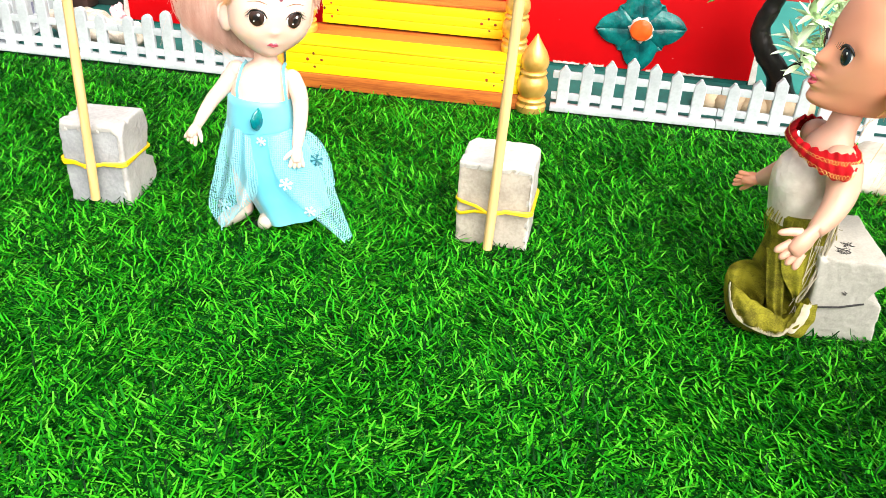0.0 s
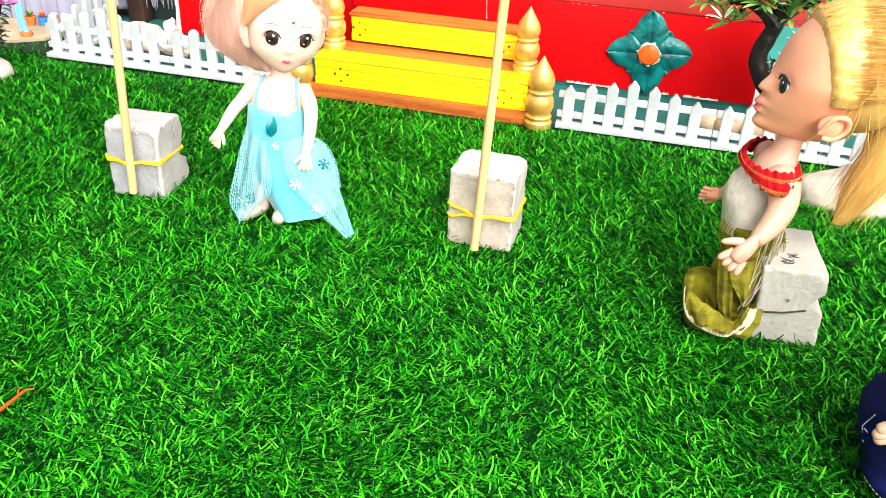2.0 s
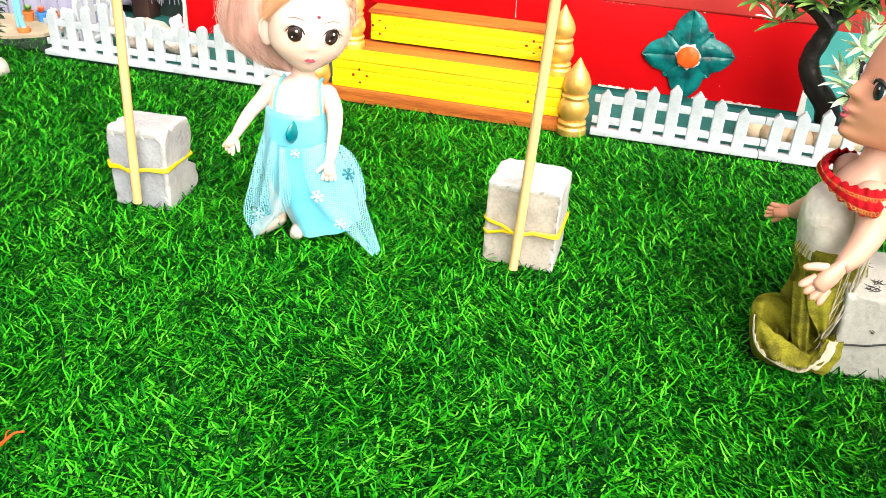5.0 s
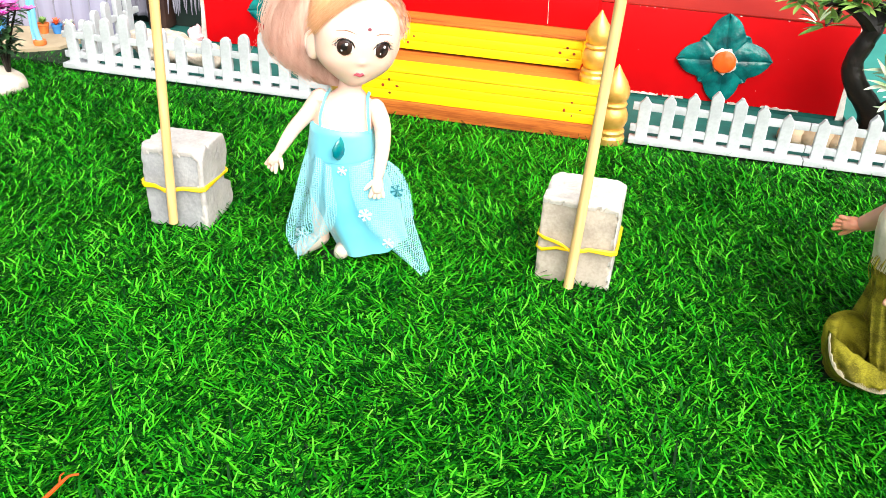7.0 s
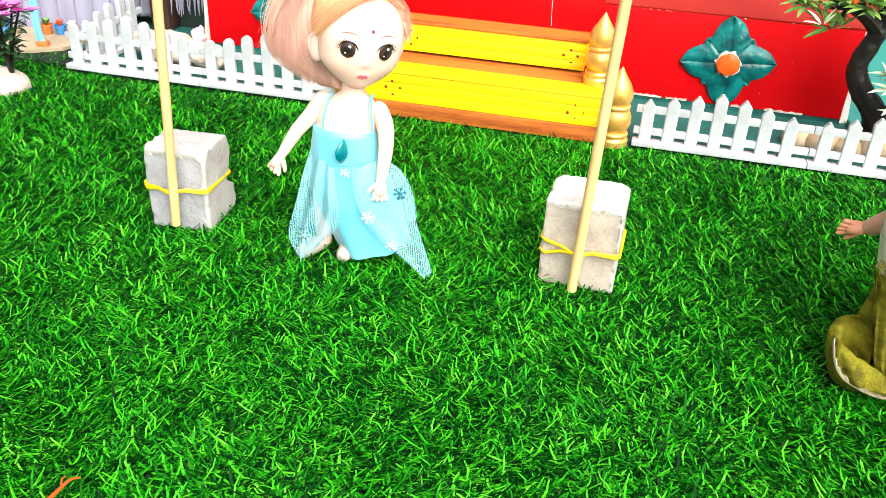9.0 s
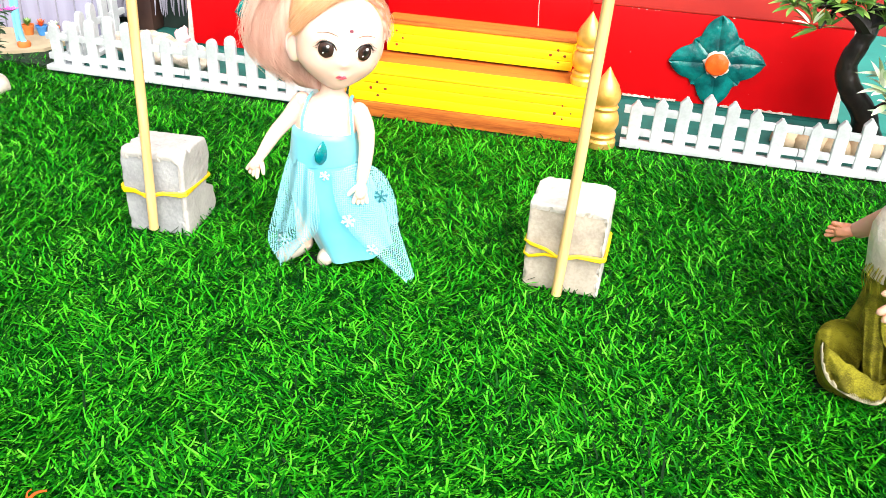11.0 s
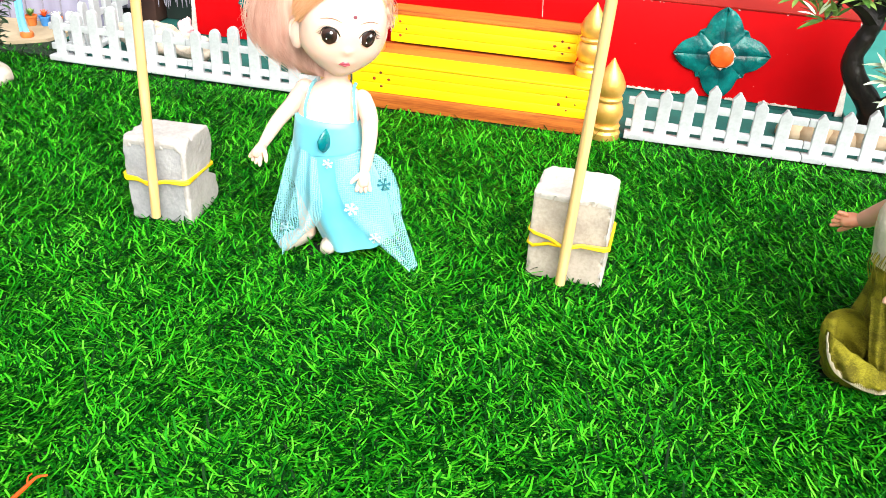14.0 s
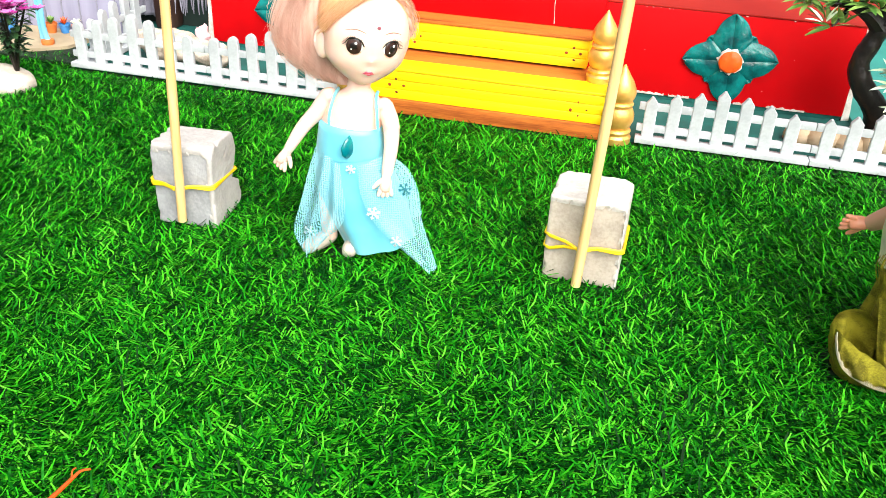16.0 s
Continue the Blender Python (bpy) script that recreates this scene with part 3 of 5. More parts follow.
POST = [(0.0122, 0), (0.0128, 0.001), (0.0128, 0.0055), (0.0112, 0.0075), (0.0118, 0.009), (0.0122, 0.0105), (0.0112, 0.0122), (0.0098, 0.0128),
        (0.0115, 0.0155), (0.0130, 0.020), (0.0128, 0.025), (0.0112, 0.0292), (0.0094, 0.031), (0.0108, 0.0318), (0.0113, 0.0335), (0.0104, 0.0348),
        (0.0094, 0.0354), (0.0112, 0.0385), (0.0119, 0.042), (0.0113, 0.0462), (0.0090, 0.0515), (0.0060, 0.0560), (0.0032, 0.0605), (0.0012, 0.0640), (0.0001, 0.0655)]


def post(x, y, z, k=1.0):
    p = thing("finial_post", "gold painted turned finial post beside the steps", "post", BACK @ pose(x, y, z), "gold step posts")
    bm = bmesh.new()
    lathe(bm, [(r * k, h * k) for r, h in POST[:8]], 28)
    part("base", bm, GOLD, p)
    bm = bmesh.new()
    lathe(bm, [(r * k, h * k) for r, h in POST[7:17]], 28)
    part("bulb", bm, GOLD, p)
    bm = bmesh.new()
    lathe(bm, [(r * k, h * k) for r, h in POST[16:]], 28)
    part("finial", bm, GOLD, p)


post(-0.0055, 0.004, 0.001, 0.96)
post(-0.0250, 0.034, 0.0386, 0.87)
post(-0.2255, 0.004, 0.001, 0.96)
post(-0.2040, 0.034, 0.0386, 0.87)

# ---- fences ----
HEIGHTS = (0.0362, 0.0398, 0.0436, 0.0476, 0.0442, 0.0402, 0.0362)
picket_mesh = {}


def fence(m, label, half=0.0047, tall=1.0, blunt=False, count=7):
    """A section on a foot board: two rails and pointed or blunt pickets."""
    f = thing("picket_fence", label, "fence", m, "white picket fence")
    ln = 0.0072 + 0.01769 * count
    bm = bmesh.new()
    box(bm, 0, ln, -0.001, 0.0105, 0.0, 0.0042, 0.0007)
    roughen(bm, 0.0004, 140, 2)
    part("base", bm, WHITE_PLASTIC, f)
    for z0, z1 in ((0.0082, 0.0138), (0.0258, 0.0316)):
        bm = bmesh.new()
        box(bm, 0, ln, 0.0050, 0.0086, z0, z1, 0.0006)
        part("rail", bm, WHITE_PLASTIC, f)
    for i, h in enumerate(HEIGHTS[:count]):
        h *= tall
        key = (h, half)
        if key not in picket_mesh:
            bm = bmesh.new()
            w, s = half, 0.0050
            if blunt:
                prof = [(-w, 0.003), (w, 0.003), (w * 1.02, h - 0.007), (w * 0.86, h - 0.0026), (w * 0.45, h - 0.0006), (0.0, h), (-w * 0.45, h - 0.0006), (-w * 0.86, h - 0.0026), (-w * 1.02, h - 0.007)]
            else:
                prof = [(-w, 0.003), (w, 0.003), (w, h - s), (w * 0.52, h - s * 0.45), (0.0008, h), (-0.0008, h), (-w * 0.52, h - s * 0.45), (-w, h - s)]
            loft(bm, [[(x * k, y, z) for x, z in prof] for y, k in ((0.0086, 0.96), (0.0064, 1.0), (0.0048, 1.0), (0.0042, 0.86))])
            o = part("picket", bm, WHITE_PLASTIC, f, "", False)
            picket_mesh[key] = o.data
        else:
            o = new("picket", picket_mesh[key])
            o.parent = f
        o.matrix_basis = pose(0.0093 + 0.0176 * i, 0, random.uniform(-0.0004, 0.0004), 0, random.uniform(-1.2, 1.2))
    return f


for x in (0.0098, 0.1413, 0.2728):
    fence(BACK @ pose(x, 0.004, 0.002), "small white plastic picket fence with pointed tops")
for x in (-0.4927, -0.3612):
    fence(BACK @ pose(x, 0.004, 0.0030), "white picket fence with blunt tops standing on the turf's edge", 0.0048, 1.085, True)
fence(BACK @ pose(-0.4730, 0.0150, 0.0030, 0, 0, 90), "short white picket fence return at the corner", 0.0048, 1.085, True, 5)


# ---- concrete blocks with sticks ----
def stone_block(name, label, prof, d, m, seed, material, front=None, axis=1, below=0.006, beside=0.001):
    """A cast block: a side profile drawn out to the depth d, its corners worn, chipped and pitted; its front may lie a
    little behind a ragged lip along the top and one side, in a second, darker material."""
    b = thing(name, label, "concrete block", m, "concrete blocks")
    bm = bmesh.new()
    fr = [bm.verts.new((x, -d / 2, z)) for x, z in prof]
    bk = [bm.verts.new((x, d / 2, z)) for x, z in prof]
    bm.faces.new(fr)
    bm.faces.new(list(reversed(bk)))
    for i in range(len(prof)):
        j = (i + 1) % len(prof)
        bm.faces.new((fr[i], bk[i], bk[j], fr[j]))
    bmesh.ops.bevel(bm, geom=bm.edges[:], offset=0.0011, segments=2, affect='EDGES', profile=0.5)
    bmesh.ops.triangulate(bm, faces=bm.faces[:])
    for _ in range(5):
        es = [e for e in bm.edges if e.calc_length() > 0.0016]
        bmesh.ops.subdivide_edges(bm, edges=es, cuts=1)
        bmesh.ops.triangulate(bm, faces=bm.faces[:])
    rng = random.Random(seed)
    xs, h = [p[0] for p in prof], max(p[1] for p in prof)
    x0, x1 = min(xs), max(xs)
    mid = Vector(((x0 + x1) / 2, 0, h / 2))
    edge = lambda: Vector((rng.choice((x0, x1)), rng.choice((-d / 2, d / 2)), rng.uniform(0.08 * h, h)))
    rim = lambda: rng.choice((Vector((rng.uniform(x0, x1), rng.choice((-d / 2, d / 2)), h)), Vector((rng.choice((x0, x1)), rng.uniform(-d / 2, d / 2), h))))
    chips = [(edge(), rng.uniform(0.0015, 0.0046)) for _ in range(14)] + [(rim(), rng.uniform(0.0015, 0.0042)) for _ in range(16)]
    chips += [(Vector((x, y, h)), 0.0060) for x in (x0, x1) for y in (-d / 2, d / 2) if rng.random() < 0.5]
    pits = [Vector((rng.uniform(x0, x1), rng.choice((-d / 2, d / 2)), rng.uniform(0.003, h))) for _ in range(16)]
    pits += [Vector((rng.choice((x0, x1)), rng.uniform(-d / 2, d / 2), rng.uniform(0.003, h))) for _ in range(20)]
    pits += [Vector((rng.uniform(x0, x1), rng.uniform(-d / 2, d / 2), h)) for _ in range(8)]
    for v in bm.verts:
        inward = (mid - v.co).normalized()
        dent = 0.0
        for c, r in chips:
            k = 1 - (v.co - c).length / r
            if k > 0:
                dent += 0.34 * r * k
        for c in pits:
            k = 1 - (v.co - c).length / 0.0016
            if k > 0:
                dent += 0.0006 * k
        v.co += inward * min(dent, 0.0042)
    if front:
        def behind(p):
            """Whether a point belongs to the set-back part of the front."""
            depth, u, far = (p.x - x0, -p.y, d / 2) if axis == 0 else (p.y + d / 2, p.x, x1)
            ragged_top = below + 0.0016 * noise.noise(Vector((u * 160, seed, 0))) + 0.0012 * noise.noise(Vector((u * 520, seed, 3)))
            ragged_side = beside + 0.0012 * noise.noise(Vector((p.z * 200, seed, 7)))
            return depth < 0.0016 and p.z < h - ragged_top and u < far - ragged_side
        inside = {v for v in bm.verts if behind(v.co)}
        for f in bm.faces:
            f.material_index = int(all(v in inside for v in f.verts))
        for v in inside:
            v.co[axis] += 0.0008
    roughen(bm, 0.0005, 40, seed)
    roughen(bm, 0.00022, 420, seed + 5)
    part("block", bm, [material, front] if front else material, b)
    return b


def band(b, w, d, left, mid, right, back):
    """A rubber band round block and stick, in two strands that cross on the stick."""
    hw, hd = w / 2 + 0.0007, d / 2 + 0.0009
    for k, zl in enumerate(left):
        zr, zb = right - 0.0014 * k, back + 0.0008 * k
        corner = [(-hw + 0.002, hd, zl + 0.001), (-hw, hd - 0.002, zl + 0.001), (-hw, -hd + 0.003, zl), (-hw + 0.003, -hd - 0.0002, zl),
                  (-0.0100, -hd - 0.0014, zl * 0.40 + mid * 0.60), (-0.0060, -hd - 0.0038, zl * 0.2 + mid * 0.8), (-0.0015, -hd - 0.0058, mid + 0.0003 - 0.0012 * k),
                  (0.0026, -hd - 0.0046, mid - 0.0006 * k), (0.0075, -hd - 0.0014, mid * 0.6 + zr * 0.4), (hw - 0.002, -hd - 0.0004, zr), (hw + 0.0002, -hd + 0.0012, zr),
                  (hw, hd - 0.002, zb), (hw - 0.002, hd, zb), (-hw + 0.002, hd, zl + 0.001)]
        bm = bmesh.new()
        tube(bm, corner, 0.00095, 8)
        part("rubber_band", bm, RUBBER, b, "yellow rubber band")


def stick(name, a, b_, r):
    bm = bmesh.new()
    a, b_ = Vector(a), Vector(b_)
    pts = [a.lerp(b_, i / 14) for i in range(15)]
    tube(bm, pts, [r * (1 + 0.03 * math.sin(i * 2.1)) for i in range(15)], 14)
    merge(bm)
    return tagged(link_mesh(name, bm, BAMBOO), "round pale bamboo stick standing against concrete block", "stick", "bamboo sticks")


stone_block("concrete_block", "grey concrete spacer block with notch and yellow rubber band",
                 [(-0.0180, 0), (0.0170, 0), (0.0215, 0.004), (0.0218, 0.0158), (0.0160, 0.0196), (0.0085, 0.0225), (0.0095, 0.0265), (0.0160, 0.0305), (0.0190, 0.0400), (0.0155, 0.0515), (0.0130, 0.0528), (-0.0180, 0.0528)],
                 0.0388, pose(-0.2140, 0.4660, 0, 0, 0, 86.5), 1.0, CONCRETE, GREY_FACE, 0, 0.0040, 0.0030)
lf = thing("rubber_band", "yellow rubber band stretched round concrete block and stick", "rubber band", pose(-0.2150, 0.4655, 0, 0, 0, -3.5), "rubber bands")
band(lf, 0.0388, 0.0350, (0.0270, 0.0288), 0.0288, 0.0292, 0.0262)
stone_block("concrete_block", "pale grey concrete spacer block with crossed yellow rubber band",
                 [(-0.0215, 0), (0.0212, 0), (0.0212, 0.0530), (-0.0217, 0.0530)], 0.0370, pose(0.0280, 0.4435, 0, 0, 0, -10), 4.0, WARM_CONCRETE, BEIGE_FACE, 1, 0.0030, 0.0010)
rf = thing("rubber_band", "yellow rubber band crossed over a bamboo stick", "rubber band", pose(0.0280, 0.4435, 0, 0, 0, -10), "rubber bands")
band(rf, 0.0424, 0.0370, (0.0205, 0.0285), 0.0262, 0.0262, 0.0225)
stick("bamboo_stick", (-0.2149, 0.4408, 0.0075), (-0.1985, 0.431, 0.30), 0.0027)
stick("bamboo_stick", (0.0230, 0.4182, 0.003), (0.0345, 0.4255, 0.30), 0.0028)

mb = stone_block("concrete_block", "pale concrete block with worn groove and black pencil line",
                 [(-0.0160, 0), (0.0195, 0), (0.0180, 0.0225), (0.0150, 0.0250), (0.0080, 0.0262), (0.0100, 0.0305), (0.0165, 0.0345), (0.0150, 0.0470), (-0.0190, 0.0470)],
                 0.0520, pose(0.2035, 0.3800, 0, 0, 0, -4), 8.0, PALE_CONCRETE)
bm = bmesh.new()
tube(bm, [(-0.015, -0.0264, 0.0190), (-0.003, -0.0265, 0.0203), (0.0085, -0.0262, 0.0235)], 0.0005, 6)
part("pencil_line", bm, BLACK, mb, "thin black line")
scr_rng = random.Random(21)
for px_, py_, pz, w_, n_ in ((-0.0055, -0.016, 0.0473, 0.0042, 26), (-0.0015, -0.010, 0.0473, 0.0034, 18), (-0.0025, -0.0264, 0.0285, 0.0016, 6)):
    bm = bmesh.new()
    tube(bm, [(px_ + scr_rng.uniform(-w_, w_), py_ + (scr_rng.uniform(-w_, w_) if pz > 0.04 else 0.0), pz + (0.0 if pz > 0.04 else scr_rng.uniform(-w_, w_) * 0.8)) for _ in range(n_)], 0.00016, 4)
    part("scribble", bm, BLACK, mb, "faint pencil marks")


# ---- dolls: one mesh each ----
def fingers(bm, wrist, d, side, size, mi, count=4, curl=(0, 0, 0)):
    """A flat palm with short fingers, from the wrist along d."""
    w, d, s = Vector(wrist), Vector(d).normalized(), Vector(side).normalized()
    tube(bm, [w - d * size * 0.14, w + d * size * 0.06, w + d * size * 0.3, w + d * size * 0.6, w + d * size * 0.68], [size * 0.19, size * 0.215, size * 0.27, size * 0.26, size * 0.16], 14, mi, flat=0.72)
    for i in range(count):
        k = (i - (count - 1) / 2) / count
        a = w + d * size * 0.5 + s * size * k * 0.46
        b = a + d * size * (0.42 - 0.3 * k * k) + s * size * k * 0.34 + Vector(curl) * size
        tube(bm, [a, a.lerp(b, 0.55), a.lerp(b, 0.80), a.lerp(b, 0.93), a.lerp(b, 1.01), a.lerp(b, 1.05)], [size * 0.100, size * 0.094, size * 0.086, size * 0.068, size * 0.040, size * 0.008], 12, mi)
    a = w + d * size * 0.2 + s * size * 0.18
    tube(bm, [a, a + d * size * 0.16 + s * size * 0.2, a + d * size * 0.30 + s * size * 0.32, a + d * size * 0.34 + s * size * 0.36, a + d * size * 0.36 + s * size * 0.38], [size * 0.11, size * 0.095, size * 0.075, size * 0.045, size * 0.008], 12, mi)


def lock(bm, pts, r0, r1, mi, count, rng, loose):
    """Hair: a bundle of fine tapering strands along a path."""
    path = smooth_path(pts, 4)
    for _ in range(count):
        o = Vector((rng.gauss(0, 1), rng.gauss(0, 1), rng.gauss(0, 1)))
        e = Vector((rng.gauss(0, 1), rng.gauss(0, 1), rng.gauss(0, 1)))
        stop = rng.uniform(0.75, 1.0)
        n = max(3, int(len(path) * stop))
        p = []
        for i in range(n):
            t = i / (len(path) - 1)
            p.append(path[i] + o * (r0 + (r1 - r0) * t) * 0.6 + e * loose * t * t)
        w = rng.uniform(0.00006, 0.00014)
        tube(bm, p, [w] * (n - 1) + [w * 0.3], 3, mi)


def make_blue_doll():
    rng = random.Random(3)
    bm = bmesh.new()
    bm.loops.layers.uv.verify()
    SK, HR, ST, TU, GM, EY, WH, LP, BR, SH, SI, DT, IR, BD, HA = range(15)
    # legs and shoes
    for x, dirx in ((-0.0125, -0.0085), (0.0035, -0.002)):
        tube(bm, [(x, 0.002, 0.056), (x, 0.0, 0.026), (x, 0.0, 0.013)], [0.0062, 0.0050, 0.0042], 12, SK)
        tube(bm, smooth_path([(x, 0.007, 0.0110), (x + dirx * 0.3, -0.001, 0.0122), (x + dirx, -0.0085, 0.0115), (x + dirx * 1.3, -0.0130, 0.0105)], 3), [0.0035, 0.0050, 0.0056, 0.0058, 0.0060, 0.0060, 0.0058, 0.0052, 0.0045, 0.003], 14, SH, flat=0.8)
    # torso, neck, bodice
    loft(bm, [oval((cx, 0, z), rx, ry, 28) for z, cx, rx, ry in ((0.064, 0.0005, 0.0170, 0.0122), (0.074, 0.0005, 0.0165, 0.0118), (0.084, 0.0010, 0.0164, 0.0115), (0.092, 0.0024, 0.0162, 0.0108), (0.0975, 0.0034, 0.0146, 0.0095), (0.1010, 0.0042, 0.0104, 0.0080), (0.1045, 0.0050, 0.0062, 0.0064), (0.116, 0.0066, 0.0056, 0.0058))], SK)
    loft(bm, [oval((0.0005, 0, z), rx, ry, 32, tl) for z, rx, ry, tl in ((0.0675, 0.0188, 0.0140, 0.0012), (0.0695, 0.0190, 0.0142, 0.0012), (0.0760, 0.0182, 0.0136, 0.0), (0.0815, 0.0174, 0.0130, -0.0005), (0.0850, 0.0170, 0.0128, -0.001), (0.0853, 0.0156, 0.0115, -0.001))], ST)
    for x0, x1 in ((-0.0088, -0.0065), (0.0172, 0.0155)):
        tube(bm, smooth_path([(x0, -0.0085, 0.0845), (x0 * 0.98, -0.0098, 0.092), (x1, -0.0060, 0.1012), (x1 * 0.95, 0.004, 0.1020)], 4), 0.0009, 8, ST, flat=0.4)
    # gem
    tube(bm, [(0.002, -0.0148, 0.0705), (0.002, -0.0151, 0.0728), (0.002, -0.0147, 0.0762), (0.0025, -0.0140, 0.0797), (0.0028, -0.0134, 0.0828)], [0.0012, 0.0034, 0.0042, 0.0027, 0.0002], 14, GM, flat=0.35)
    # arms
    tube(bm, smooth_path([(-0.0108, 0.0, 0.0996), (-0.0165, -0.002, 0.0908), (-0.0245, -0.005, 0.0815), (-0.0318, -0.0095, 0.0697)], 4), spread([0.0045, 0.0047, 0.0041, 0.0036, 0.0026], 13), 12, SK)
    ball(bm, (-0.0178, -0.002, 0.0890), (0.0046, 0.0046, 0.0043), SK, 12, 8)
    ball(bm, (-0.0108, 0.0, 0.0985), (0.0048, 0.0050, 0.0048), SK, 14, 10)
    ball(bm, (0.0186, 0.0, 0.0950), (0.0048, 0.0050, 0.0050), SK, 14, 10)
    fingers(bm, (-0.0318, -0.0095, 0.0697), (-0.50, -0.15, -0.85), (0.8, -0.35, -0.45), 0.0126, SK, 4, (0.05, 0, -0.05))
    tube(bm, smooth_path([(0.0186, 0.0, 0.0962), (0.0228, -0.003, 0.0868), (0.0240, -0.008, 0.076), (0.0228, -0.0145, 0.0622)], 4), spread([0.0046, 0.0048, 0.0042, 0.0037, 0.0027], 13), 12, SK)
    ball(bm, (0.0232, -0.0035, 0.0855), (0.0047, 0.0047, 0.0044), SK, 12, 8)
    fingers(bm, (0.0228, -0.0147, 0.0622), (-0.02, -0.25, -1.0), (-0.9, -0.4, 0.1), 0.0128, SK)
    # satin skirt
    rings = []
    for z, cx, rx, ry, fo in ((0.071, 0.0005, 0.0184, 0.0138, 0.0), (0.062, 0.0010, 0.0206, 0.0150, 0.02), (0.050, 0.0036, 0.0228, 0.0160, 0.04), (0.036, 0.0086, 0.0224, 0.0165, 0.05), (0.024, 0.0132, 0.0203, 0.0165, 0.06), (0.0135, 0.0172, 0.0185, 0.0165, 0.07)):
        rings.append(oval((cx, 0.001, z), rx, ry, 48, 0.005 * (0.07 - z) / 0.06, fo, 6, 1.1))
    loft(bm, rings, ST, caps=False)
    # net panels
    sheet(bm, [(-0.0175, -0.002, 0.073), (-0.0215, -0.005, 0.058), (-0.0253, -0.008, 0.0415), (-0.0298, -0.010, 0.0219), (-0.0234, -0.013, 0.0084)],
          [(-0.0025, -0.0150, 0.0670), (-0.0005, -0.0192, 0.054), (0.0010, -0.0205, 0.0411), (-0.0025, -0.0210, 0.029), (-0.0140, -0.0200, 0.0190)], 6, 18, TU,
          lambda q, v: 0.004 * math.sin(math.pi * q) + 0.0040 * (0.3 + v) * math.sin(q * 15 + 1 + 2 * v))
    sheet(bm, [(-0.0175, 0.0, 0.073), (-0.024, 0.004, 0.055), (-0.029, 0.006, 0.035), (-0.0300, 0.004, 0.018)],
          [(0.0, 0.015, 0.070), (0.0, 0.020, 0.055), (0.0, 0.023, 0.035), (0.0, 0.024, 0.014)], 5, 14, TU, lambda q, v: 0.002 * math.sin(q * 14))
    sheet(bm, [(0.0070, -0.0150, 0.0670), (0.0100, -0.0185, 0.0500), (0.0190, -0.0205, 0.0340), (0.0340, -0.0205, 0.0200), (0.0480, -0.0195, 0.0075)],
          [(0.0190, -0.003, 0.070), (0.0310, -0.004, 0.0640), (0.0375, -0.005, 0.0510), (0.0413, -0.008, 0.0363), (0.0527, -0.016, 0.0090)], 7, 20, TU,
          lambda q, v: 0.005 * math.sin(math.pi * q) * (1 - 0.6 * v) + 0.0016 * v * math.sin(q * 13))
    sheet(bm, [(0.0190, -0.002, 0.070), (0.0312, 0.0, 0.062), (0.0380, 0.0, 0.049), (0.0413, -0.004, 0.035)],
          [(0.004, 0.015, 0.070), (0.006, 0.020, 0.055), (0.008, 0.023, 0.035), (0.010, 0.024, 0.016)], 5, 14, TU, lambda q, v: 0.002 * math.sin(q * 12))
    # hems
    tube(bm, smooth_path([(-0.0300, -0.0105, 0.0215), (-0.0290, -0.0120, 0.0135), (-0.0234, -0.0135, 0.0084), (-0.0170, -0.0150, 0.0092)], 4), 0.0006, 6, TU)
    # snowflakes
    for x, y, z, r, mi in ((0.0325, -0.0115, 0.0535, 0.0040, DT), (0.0175, -0.0235, 0.0435, 0.0038, WH), (0.0300, -0.0225, 0.0270, 0.0034, SI), (-0.0195, -0.0160, 0.0245, 0.0040, SI), (0.0040, -0.0170, 0.0650, 0.0028, SI)):
        for k in range(3):
            a = math.pi * k / 3 + 0.3
            d = Vector((math.cos(a) * r, 0.0, math.sin(a) * r))
            tube(bm, [Vector((x, y, z)) - d, Vector((x, y, z)) + d], 0.00042, 5, mi, flat=0.6)
            for e in (-0.6, 0.6):
                c1 = Vector((x, y, z)) + d * e
                for turn in (0.8, -0.8):
                    d2 = Vector((math.cos(a + turn), 0, math.sin(a + turn))) * r * 0.34 * (1 if e > 0 else -1)
                    tube(bm, [c1, c1 + d2], 0.0003, 4, mi)
    # head, made facing -y and then turned a little to its left
    mark = len(bm.verts)
    def face(p):
        q = p.copy()
        if q.z < 0.0:
            t = -q.z
            q.x *= 1 - 0.33 * t ** 4 + 0.12 * math.exp(-((t - 0.60) / 0.26) ** 2)
            q.y *= 1 - 0.04 * t
            q.z -= 0.30 * max(0.0, t - 0.4) ** 1.5
        if q.y < 0:
            q.y = -abs(q.y) ** 0.82 * 0.90
            q.y += 0.030 * math.exp(-(((abs(q.x) - 0.44) / 0.22) ** 2 + ((q.z + 0.12) / 0.16) ** 2))
            q.y -= 0.060 * math.exp(-((q.x / 0.09) ** 2 + ((q.z + 0.385) / 0.070) ** 2))
            q.y -= 0.040 * math.exp(-((q.x / 0.17) ** 2 + ((q.z + 0.665) / 0.09) ** 2))
            q.y -= 0.050 * math.exp(-((q.x / 0.22) ** 2 + ((q.z + 0.93) / 0.12) ** 2))
            q.y -= 0.020 * math.exp(-(((abs(q.x) - 0.50) / 0.22) ** 2 + ((q.z + 0.52) / 0.22) ** 2))
        return q
    ball(bm, (0, 0, 0), (0.0212, 0.0212, 0.0236), SK, 80, 64, face)
    def surface(x, z):
        """Depth of the face at x, z."""
        u, w = x / 0.0212, z / 0.0236
        k = max(0.02, 1 - u * u - w * w) ** 0.5
        return face(Vector((u, -k, w))).y * 0.0212
